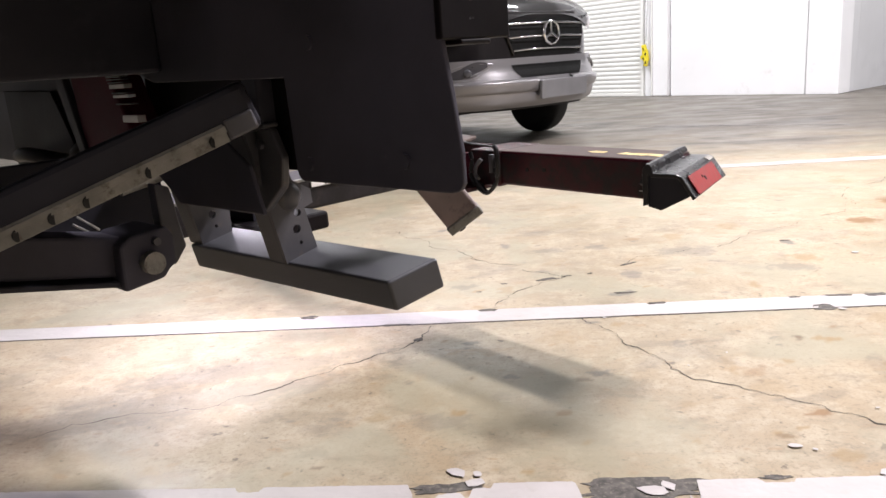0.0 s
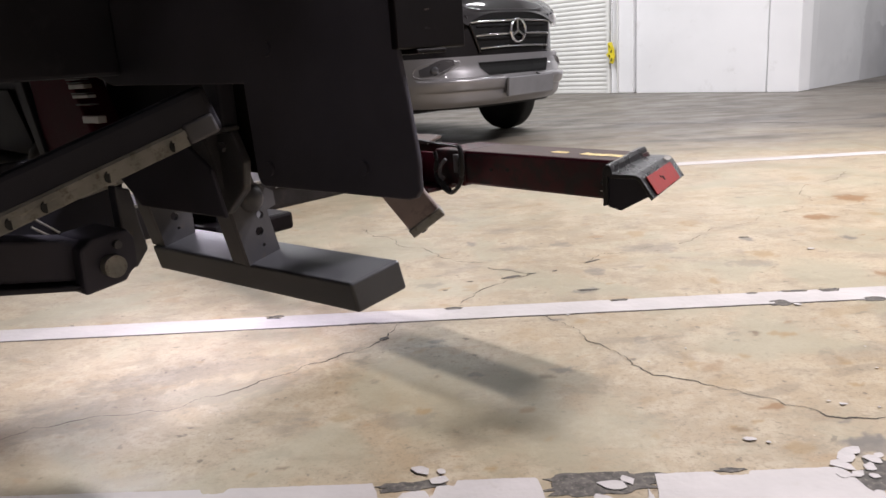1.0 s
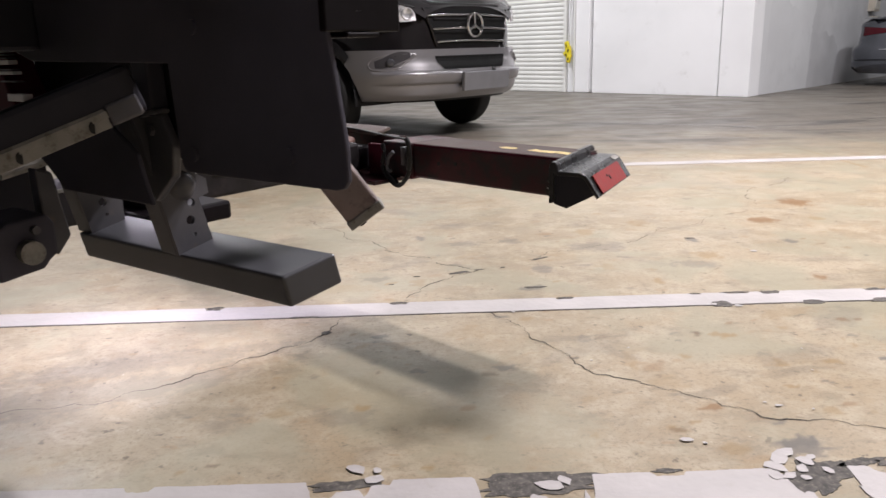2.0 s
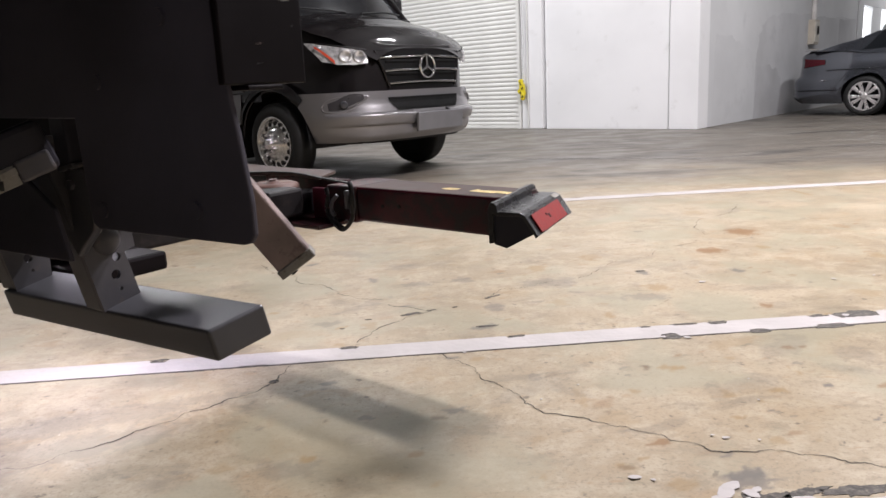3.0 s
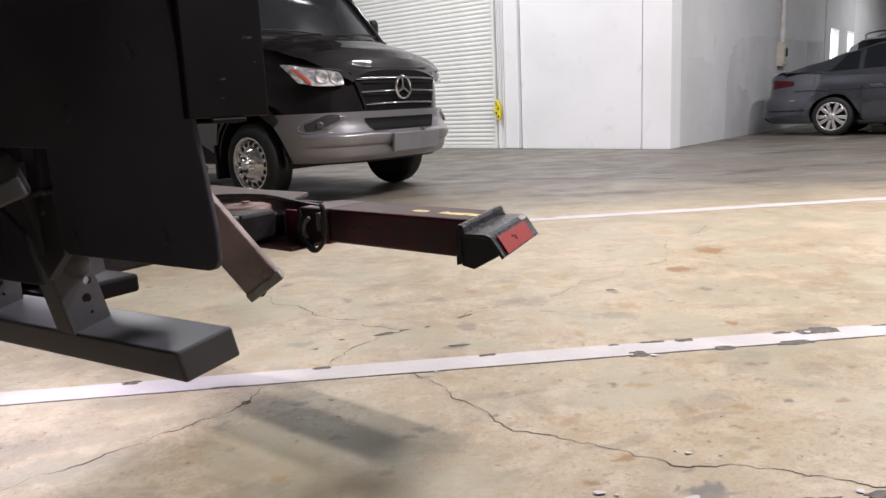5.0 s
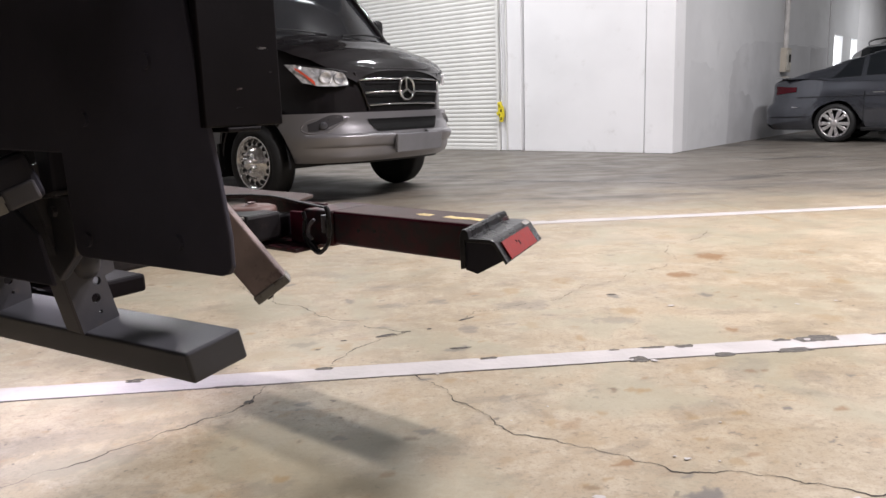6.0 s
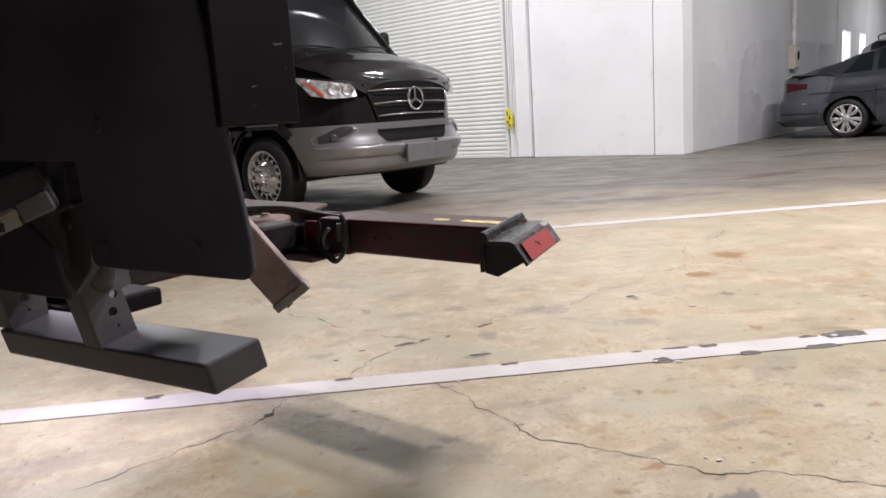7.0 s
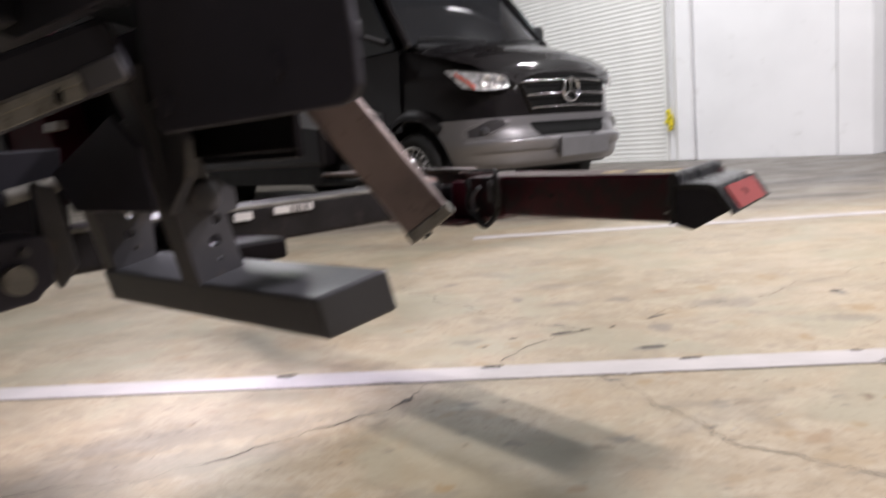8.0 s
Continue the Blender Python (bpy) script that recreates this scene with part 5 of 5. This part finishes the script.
for u in (0.62, 1.55):
    part("chassis_rail", block((u, u + 0.07), (-4.6, 0.0), (0.84, 1.02), 0.006), FLATBLACK, truck)

# step on two hangers
def slanted(p0, e1, e2, e3, bevel=0.005):
    """A block from its corner p0 and three edges, all as (u, v, z)."""
    own = bmesh.new()
    c = [Vector(p0) + Vector(e1) * i + Vector(e2) * j + Vector(e3) * k for i in (0, 1) for j in (0, 1) for k in (0, 1)]
    vs = [own.verts.new((-q.x, q.y, q.z)) for q in c]
    for f in ((0, 1, 3, 2), (4, 6, 7, 5), (0, 4, 5, 1), (2, 3, 7, 6), (0, 2, 6, 4), (1, 5, 7, 3)):
        own.faces.new([vs[i] for i in f])
    bmesh.ops.recalc_face_normals(own, faces=own.faces)
    if bevel:
        bmesh.ops.bevel(own, geom=own.edges, offset=bevel, segments=3, affect="EDGES", profile=0.5)
    return own


stp = part("rear_step", slanted((0.337, 0.177, 0.496), (0.605, -0.016, -0.006), (-0.019, 0.095, 0.020), (-0.004, 0.010, -0.052)), STEP, truck, "grey powder-coated step bar")


def pierced(shape, holes, depth, m):
    """A plate with round holes: outline (x, z) pulled along y."""
    own = bmesh.new()
    for loop in [shape] + [[(x + r * math.cos(a), z + r * math.sin(a)) for a in [2 * math.pi * k / 14 for k in range(14)]] for x, z, r in holes]:
        vs = [own.verts.new((x, 0, z)) for x, z in loop]
        for a, b in zip(vs, vs[1:] + vs[:1]):
            own.edges.new((a, b))
    bmesh.ops.triangle_fill(own, use_beauty=True, edges=own.edges[:], normal=(0, 1, 0))
    r = bmesh.ops.extrude_face_region(own, geom=own.faces[:])
    bmesh.ops.translate(own, vec=(0, depth, 0), verts=[v for v in r["geom"] if isinstance(v, bmesh.types.BMVert)])
    bmesh.ops.transform(own, matrix=m, verts=own.verts)
    return own


def hanger(u, short=False):
    shape = [(0.170, 0.490), (0.240, 0.505), (0.220, 0.586), (0.240, 0.592), (0.238, 0.618), (0.200, 0.640), (0.176, 0.720), (0.158, 0.790), (0.095, 0.790), (0.125, 0.700), (0.150, 0.578)]
    if short:
        shape = [p for p in shape if p[1] < 0.63] + [(0.150, 0.66), (0.130, 0.66)]
        shape.sort(key=lambda p: math.atan2(p[1] - 0.57, p[0] - 0.19))
    h = part("step_hanger", pierced(shape, ((0.199, 0.550, 0.0085), (0.204, 0.580, 0.0075), (0.205, 0.524, 0.0035)), 0.008, pose(-u, 0, 0, 0, 0, 90)), BRACKET, truck, "worn black step hanger with open holes")
    fold = [(0.170, 0.490), (0.180, 0.490), (0.160, 0.578), (0.135, 0.700), (0.105, 0.790), (0.095, 0.790), (0.125, 0.700), (0.150, 0.578)]
    if short:
        fold = [(0.170, 0.490), (0.180, 0.490), (0.160, 0.578), (0.143, 0.66), (0.133, 0.66), (0.150, 0.578)]
    part("front_flange", prism(fold, 0.050, pose(-u - 0.007, 0, 0, 0, 0, 90), bevel=0.003), BRACKET, h)
    part("boss", lathe([(0.027, 0.012), (0.025, -0.002), (0.017, -0.009), (0, -0.010)], 22, axis="x", m=pose(-u, 0.190, 0.612, 0, 0, 180)), BRACKET, h, smooth=True)
    if not short:
        part("hex_bolt", disc((u - 0.004, 0.158, 0.686), 0.011, 0.02, "x", 6), BROWN, h, "rusty bolt head")
    return h


hanger(0.600)
hanger(0.900, True)
# gusset from the rail down to the post, with a dark plate behind it
bm = prism([(-0.725, 0.712), (-0.598, 0.748), (-0.556, 0.738), (-0.530, 0.690), (-0.540, 0.640), (-0.600, 0.592), (-0.640, 0.640), (-0.665, 0.680)], 0.016, pose(0, 0.138, 0), bevel=0.004)
gus = part("gusset", bm, BRACKET, truck, "worn black steel gusset")
for u, z in ((0.585, 0.712), (0.64, 0.695)):
    part("bolt_head", disc((u, 0.137, z), 0.009, 0.012, "y", 6), BRACKET, gus)
part("gusset_fold", beam((0.725, 0.142, 0.716), (0.556, 0.142, 0.744), 0.030, 0.008, 0.003), BRACKET, gus)
part("hanger_plate", prism([(-0.885, 0.658), (-0.623, 0.728), (-0.548, 0.684), (-0.521, 0.604), (-0.804, 0.601), (-0.828, 0.621)], 0.008, pose(0, 0.085, 0), bevel=0.003), RUBBER, truck)
# two black sheets added so the gaps behind the post stay dark
part("dark_fill_back", block((0.43, 0.80), (0.235, 0.247), (0.655, 0.95), 0.003), BODYBLACK, truck)
part("dark_fill_under", block((0.74, 1.295), (0.285, 0.295), (0.66, 0.90), 0.003), BODYBLACK, truck)
chan = part("upright_channel", block((0.563, 0.610), (0.128, 0.160), (0.735, 0.90), 0.005), FLATBLACK, truck)
# added black sheet that darkens the gap beside the channel
part("dark_fill_flap", block((0.33, 0.60), (0.168, 0.176), (0.665, 0.90), 0.003), BODYBLACK, truck)

# perforated rail along the chassis: dark upper face, bare edge with holes
r0, rd = Vector((0.455, 0.045, 0.767)), Vector((0.0335, -0.0805, -0.0315))
up = Vector((0, 0, 0.021))
rail = part("perforated_rail", beam(r0 + up, r0 + rd * 9.5 + up, 0.046, 0.070, 0.009), FLATBLACK, truck, "perforated steel rail with a bare edge")
side_n = Vector((-rd.y, rd.x, 0)).normalized() * -1
off = Vector((-0.0235 * abs(side_n.x), -0.0235 * abs(side_n.y), -0.002))
part("bare_edge", beam(r0 + rd * 0.5 + off, r0 + rd * 9.5 + off, 0.003, 0.027, 0.001), RAIL, rail, "weathered bare steel edge")
part("bare_ridge", beam(r0 + rd * 0.5 + off * 1.12 + Vector((0, 0, 0.006)), r0 + rd * 9.5 + off * 1.12 + Vector((0, 0, 0.006)), 0.003, 0.010, 0.001), RAIL, rail)
for k in (0.72, 1.76, 2.72, 3.24, 3.76, 4.72, 5.7, 6.7):
    q = r0 + rd * k + off * 1.085 - Vector((0, 0, 0.004))
    part("rail_hole", lathe([(0.0088, -0.0006), (0.0088, 0.0006)], 16, axis="x", m=pose(-q.x, q.y, q.z, 0, 0, math.degrees(math.atan2(rd.x, -rd.y)))), TRIM, rail)
part("rail_socket", beam(r0, r0 + rd * 0.49, 0.053, 0.030, 0.004), BRACKET, rail)
# leaning red mast and bright treads seen over the rail
part("mast", prism([(-1.55, 1.0), (-1.50, 0.60), (-1.16, 0.60), (-1.195, 0.68), (-1.30, 0.86), (-1.36, 1.0)], 0.08, pose(0, 0.20, 0), bevel=0.008), MASTRED, truck, "dark maroon mast")
for k, (z, h) in enumerate(((0.842, 0.004), (0.836, 0.003), (0.829, 0.003), (0.817, 0.010), (0.805, 0.003), (0.796, 0.007), (0.780, 0.003), (0.740, 0.016))):
    e = 1.195 + (z - 0.68) * 0.583
    part("tread", block((e - 0.075, e + 0.003), (0.190, 0.210), (z, z + h), 0.001), GALV if h > 0.006 else STEP, truck, "bright metal tread")
# black ledge over the mast, also set to keep lamp light off it
part("mast_hood", block((1.05, 1.75), (0.02, 0.50), (0.868, 0.890), 0.004), FLATBLACK, truck)
# unseen plate added to block lamp light from the side plate
part("side_light_block", block((1.76, 2.8), (0.02, 0.50), (0.868, 0.890), 0.004), FLATBLACK, truck)
part("mast_plate", prism([(-1.56, 0.86), (-1.62, 0.86), (-1.50, 0.60), (-1.46, 0.60)], 0.02, pose(0, 0.19, 0), bevel=0.004), FLATBLACK, truck)
part("side_plate", prism([(-2.4, 0.83), (-1.97, 0.82), (-1.83, 0.63), (-2.4, 0.52)], 0.012, pose(0, 0.30, 0), bevel=0.003), BODYBLACK, truck, "dull steel side plate")
# added black sheet standing in for the darkness at the left
part("dark_fill_left", block((1.45, 2.8), (0.33, 0.345), (0.58, 0.90), 0.004), FLATBLACK, truck, "added black sheet that keeps the left gap dark")
part("hose", hose([(-1.52, 0.28, 0.74), (-1.60, 0.22, 0.66), (-1.75, 0.25, 0.62), (-1.95, 0.20, 0.64), (-2.2, 0.25, 0.62)], 0.022, 10), BODYBLACK, truck, smooth=True)
# added black sheet for the darkness below the rail
part("dark_fill_rail", block((0.95, 0.962), (-1.1, 0.125), (0.535, 0.70), 0.004), FLATBLACK, truck)
part("pipe", rod((-0.932, 0.03, 0.628), (-0.932, 0.118, 0.645), 0.013, 14), RAIL, truck, "bright steel pipe end")
for a, b in (((0.93, -0.058, 0.592), (0.93, -0.021, 0.560)), ((0.93, -0.068, 0.580), (0.93, -0.031, 0.551))):
    part("link_rod", rod((-a[0], a[1], a[2]), (-b[0], b[1], b[2]), 0.0022, 8), GALV, truck, "thin bright rod")

# lower tilt arm with its fork and pin
tilt = part("tilt_arm", beam((0.80, -0.05, 0.536), (0.80, -0.95, 0.726), 0.10, 0.070, 0.006), RUBBER, truck, "black tilt arm with a bright pin")
part("arm_plate", beam((0.80, -0.06, 0.492), (0.80, -0.95, 0.680), 0.13, 0.010, 0.003), FLATBLACK, tilt)
part("fork", prism([(-0.077, 0.494), (-0.074, 0.562), (-0.053, 0.577), (0.012, 0.582), (0.023, 0.565), (0.022, 0.513), (0.009, 0.506), (-0.003, 0.492), (-0.075, 0.483)], 0.12, pose(-0.72, 0, 0, 0, 0, 90), bevel=0.005), RUBBER, tilt)
part("pin", disc((0.716, -0.026, 0.526), 0.0195, 0.03, "x", 24), RAIL, tilt, "dull steel pin")
part("grease_cap", disc((0.717, -0.012, 0.560), 0.007, 0.014, "x", 12), BRACKET, tilt)
part("lever", prism([(0.030, 0.650), (0.058, 0.640), (0.075, 0.525), (0.048, 0.493), (0.030, 0.560)], 0.03, pose(-0.78, 0, 0, 0, 0, 90), bevel=0.004), BRACKET, truck)

# angled brown tube
ax = Vector((0.4329, -0.3763, 0.8192))
across = Vector((0.037, -0.040, -0.036))
inward = Vector((0.709, 0.703, -0.052)) * 0.050
start = Vector((0.319, 0.390, 0.570))
tube = part("angled_tube", slanted(start, ax * 0.50, across, inward, 0.006), BROWN, truck, "brown weathered rectangular tube")
part("tube_flange", slanted(start - ax * 0.003 - across * 0.03 - inward * 0.05, ax * 0.017, across * 1.06, inward * 1.10, 0.003), RAIL, tube, "bare steel collar")
c = start + across * 0.70 + inward * 0.40 - ax * 0.0055
part("tube_mouth", lathe([(0.0065, -0.002), (0.0065, 0.002)], 12, m=Matrix.Translation((-c.x, c.y, c.z)) @ Vector((-ax.x, ax.y, ax.z)).to_track_quat("Y", "Z").to_matrix().to_4x4()), TRIM, tube)
part("tube_post", block((0.42, 0.66), (0.16, 0.30), (0.93, 1.00), 0.006), FLATBLACK, tube)

# wheel-lift: cross arm turned a little on its pivot, with a folded end receiver
def about(u, v, turn):
    """A turn about the upright through (u, v)."""
    return pose(-u, v, 0, 0, 0, turn) @ pose(u, -v, 0)


ARM = about(0.38, 1.10, -5.7)


def turned(bm, m=ARM):
    bmesh.ops.transform(bm, matrix=m, verts=bm.verts)
    return bm


def sheet(poly, z0, z1, m=ARM, bevel=0.002):
    """A flat plate from its outline in (u, v)."""
    own = prism([(-u, v) for u, v in poly], z1 - z0, bevel=bevel)
    bmesh.ops.transform(own, matrix=m @ Matrix(((1, 0, 0, 0), (0, 0, 1, 0), (0, 1, 0, z0), (0, 0, 0, 1))), verts=own.verts)
    return own


lift = part("wheel_lift_arm", turned(block((0.374, 0.96), (1.10, 1.265), (0.458, 0.556), 0.007)), RED, truck, "scuffed dark red wheel-lift cross arm")
part("top_plate", turned(block((0.378, 0.956), (1.104, 1.261), (0.5562, 0.5592), 0.001)), REDTOP, lift, "scraped upper face")
part("edge_wear", turned(block((0.39, 0.900), (1.0985, 1.1035), (0.5515, 0.5585), 0.001)), MASTRED, lift, "bright red worn edge")
part("decal", sheet([(0.362, 1.150), (0.370, 1.185), (0.45, 1.190), (0.50, 1.182), (0.525, 1.194), (0.530, 1.160), (0.49, 1.152), (0.43, 1.158)], 0.5593, 0.5600, bevel=0), DECAL, lift, "torn yellow warning decal")
part("decal", sheet([(0.575, 1.160), (0.580, 1.186), (0.622, 1.190), (0.636, 1.172), (0.610, 1.158)], 0.5593, 0.5600, bevel=0), DECAL, lift)
for u, z in ((0.735, 0.512), (0.80, 0.508)):
    part("bolt_hole", turned(disc((u, 1.0995, z), 0.006, 0.003, "y", 12)), TRIM, lift)
part("cable_clip", turned(rod((-0.40, 1.085, 0.505), (-0.345, 1.075, 0.498), 0.009, 8)), TRIM, lift)
part("cable_clip", turned(rod((-0.395, 1.092, 0.522), (-0.350, 1.080, 0.518), 0.006, 8)), TRIM, lift)
for u in (0.36, 0.40):
    part("scrape", turned(block((u, u + 0.018), (1.0990, 1.1005), (0.478, 0.481), 0.0)), GALV, lift, "bare scratch")

# pivot: red sleeve, recessed disc, top plate and a curved strap over it
slv = part("sleeve", turned(block((0.905, 1.03), (1.09, 1.275), (0.452, 0.560), 0.006)), RED, truck, "dark red pivot sleeve")
part("back_cheek", turned(block((1.03, 1.45), (1.175, 1.195), (0.45, 0.565), 0.004)), RED, slv)
part("front_cheek", turned(block((1.03, 1.10), (1.092, 1.108), (0.452, 0.548), 0.003)), MASTRED, slv)
part("lower_plate", turned(block((0.97, 1.30), (1.00, 1.24), (0.440, 0.452), 0.003)), RED, slv)
part("sleeve_top", sheet([(1.10, 1.125), (1.19, 1.270), (1.225, 1.285), (1.43, 1.28), (1.95, 1.34), (1.95, 1.17), (1.46, 1.080), (1.39, 1.152), (1.28, 1.167)], 0.566, 0.576), REDTOP, slv, "scraped red top plate")
part("pivot_disc", turned(lathe([(0.0, 0.006), (0.020, 0.006), (0.022, 0.0), (0.060, 0.002), (0.078, -0.004), (0.082, -0.014), (0.082, -0.026)], 40, axis="z", m=pose(-1.245, 1.055, 0.560))), PIVOTRED, slv, "worn red pivot disc", smooth=True)
part("pivot_nut", turned(disc((1.245, 1.055, 0.568), 0.014, 0.008, "z", 6)), BROWN, slv)
part("disc_seat", turned(disc((1.245, 1.055, 0.524), 0.088, 0.020, "z", 40)), MASTRED, slv)
part("strap", sheet([(1.46, 1.060), (1.42, 1.108), (1.36, 1.142), (1.27, 1.152), (1.17, 1.128), (1.06, 1.088), (0.95, 1.056), (0.872, 1.036), (0.866, 1.050), (0.945, 1.072), (1.055, 1.104), (1.165, 1.144), (1.27, 1.168), (1.37, 1.158), (1.435, 1.120), (1.475, 1.072)], 0.5770, 0.5815, bevel=0.001), TRIM, slv, "curved black strap")
part("strap_end", turned(hose([(-0.872, 1.043, 0.579), (-0.864, 1.041, 0.572), (-0.862, 1.042, 0.545), (-0.866, 1.046, 0.515), (-0.876, 1.052, 0.492)], 0.0075, 8)), TRIM, slv, smooth=True)
hook = [(0.885, 0.548), (0.893, 0.515), (0.888, 0.478), (0.915, 0.445), (0.945, 0.436), (0.985, 0.462), (1.000, 0.492), (0.992, 0.530), (0.998, 0.556)]
part("shackle", turned(hose([(-u, 1.062, z) for u, z in hook], 0.0065, 8)), TRIM, slv, "hanging black shackle", smooth=True)
part("shackle_plate", turned(prism([(-0.955, 0.432), (-0.930, 0.440), (-0.985, 0.480), (-1.004, 0.478), (-0.990, 0.450)], 0.010, pose(0, 1.060, 0), bevel=0.003)), TRIM, slv)
part("shackle_ring", turned(hose([(-0.955, 1.066, 0.535), (-0.972, 1.060, 0.515), (-0.975, 1.058, 0.49), (-0.962, 1.060, 0.475)], 0.006, 8)), BRACKET, slv, smooth=True)
part("shackle_pin", turned(rod((-0.903, 1.060, 0.500), (-0.903, 1.060, 0.553), 0.009, 10)), BRACKET, slv)

boom = part("boom", block((1.10, 1.28), (0.15, 1.13), (0.468, 0.553), 0.010), BOOMGREY, truck, "worn grey-black lift boom")
part("boom_tip", block((1.105, 1.275), (1.12, 1.19), (0.466, 0.540), 0.008), BODYBLACK, boom)
part("boom_edge", block((1.0985, 1.108), (0.15, 0.98), (0.5465, 0.5545), 0.001), RAIL, boom, "worn bright upper edge")
lab = part("label", block((1.0955, 1.0975), (0.600, 0.705), (0.528, 0.5445), 0.0004), WHITEPAINT, boom, "white sticker with dark bars")
for v, w in ((0.644, 0.004), (0.653, 0.002), (0.660, 0.006), (0.671, 0.002), (0.680, 0.005), (0.692, 0.003)):
    part("label_bar", block((1.0945, 1.0953), (v, v + w), (0.5295, 0.543), 0.0), TRIM, lab)
part("label", block((1.0955, 1.0975), (0.500, 0.545), (0.524, 0.5420), 0.0004), WHITEPAINT, boom, "small scuffed white sticker")
part("boom_joint", block((1.0975, 1.285), (0.985, 0.992), (0.466, 0.555), 0.001), TRIM, boom)
part("boom_guard", block((0.92, 1.10), (0.30, 0.515), (0.455, 0.498), 0.008), BODYBLACK, boom)
part("lamp_stay", block((0.985, 1.0975), (0.346, 0.356), (0.497, 0.556), 0.002), FLATBLACK, boom)
part("tail_lens", block((0.985, 1.058), (0.335, 0.345), (0.524, 0.553), 0.002), TAPE, boom, "red reflector")

# end receiver: a folded plate open at its ends, gusset inside, red tape on the slanted face
REC = about(0.27, 0.965, 12.5) @ pose(0, 0.965, 0)
fold = [(0.326, 0.476), (0.328, 0.556), (0.321, 0.572), (0.312, 0.572), (0.307, 0.566), (0.304, 0.551), (0.252, 0.550), (0.241, 0.545), (0.235, 0.536), (0.209, 0.497), (0.215, 0.492), (0.242, 0.534), (0.251, 0.541), (0.308, 0.542), (0.316, 0.548), (0.315, 0.478)]
rec = part("end_receiver", prism([(-u, z) for u, z in fold], 0.325, REC, bevel=0.0015), GLOSSBLACK, truck, "black end receiver with red reflective tape")
for v in (0.012, 0.300):
    part("gusset", prism([(-0.322, 0.548), (-0.252, 0.543), (-0.221, 0.500), (-0.288, 0.464), (-0.318, 0.473)], 0.008, REC @ pose(0, v, 0), bevel=0.002), FLATBLACK, rec)
part("red_tape", prism([(-0.2350, 0.5400), (-0.2090, 0.5005), (-0.2066, 0.5020), (-0.2326, 0.5415)], 0.235, REC @ pose(0, 0.030, 0)), TAPE, rec, "red reflective tape")
part("tape_scratch", prism([(-0.2240, 0.5255), (-0.2180, 0.5165), (-0.2155, 0.5178), (-0.2215, 0.5268)], 0.008, REC @ pose(0, 0.135, 0)), TRIM, rec)
part("tape_scratch", prism([(-0.2265, 0.5295), (-0.2225, 0.5235), (-0.2200, 0.5248), (-0.2240, 0.5308)], 0.005, REC @ pose(0, 0.120, 0)), TRIM, rec)
part("lip_wear", prism([(-0.312, 0.5722), (-0.322, 0.5722), (-0.322, 0.5732), (-0.312, 0.5732)], 0.10, REC @ pose(0, 0.20, 0)), STEP, rec)
part("fold_wear", prism([(-0.238, 0.5435), (-0.250, 0.5505), (-0.250, 0.5515), (-0.237, 0.5445)], 0.05, REC @ pose(0, 0.26, 0)), RAIL, rec, "bare worn edge")
# wheels on which the truck stands, ahead of the flap
for u, s in ((0.08, -1), (1.75, 1)):
    for v in (-2.4,):
        wheel(truck, -u if s < 0 else -u - 0.56, v, 0.48, 0.56, 0.29, s, "chrome", "rear_wheel").rotation_euler.z = math.radians(90 if s < 0 else -90)

# unseen lamp added under the tail, behind the mast, to brighten the floor
wl = part("fill_lamp", block((1.36, 1.48), (0.50, 0.58), (0.815, 0.862), 0.008), FLATBLACK, truck, "added unseen lamp box that brightens the floor")
part("lamp_lens", block((1.375, 1.465), (0.51, 0.57), (0.810, 0.8145), 0.001), TUBE, wl, "glowing face of the added lamp")
ld = bpy.data.lights.new("fill_light", "SPOT")
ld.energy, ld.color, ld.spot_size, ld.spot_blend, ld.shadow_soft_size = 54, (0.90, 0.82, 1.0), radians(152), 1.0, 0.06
lo = new("fill_light", ld)
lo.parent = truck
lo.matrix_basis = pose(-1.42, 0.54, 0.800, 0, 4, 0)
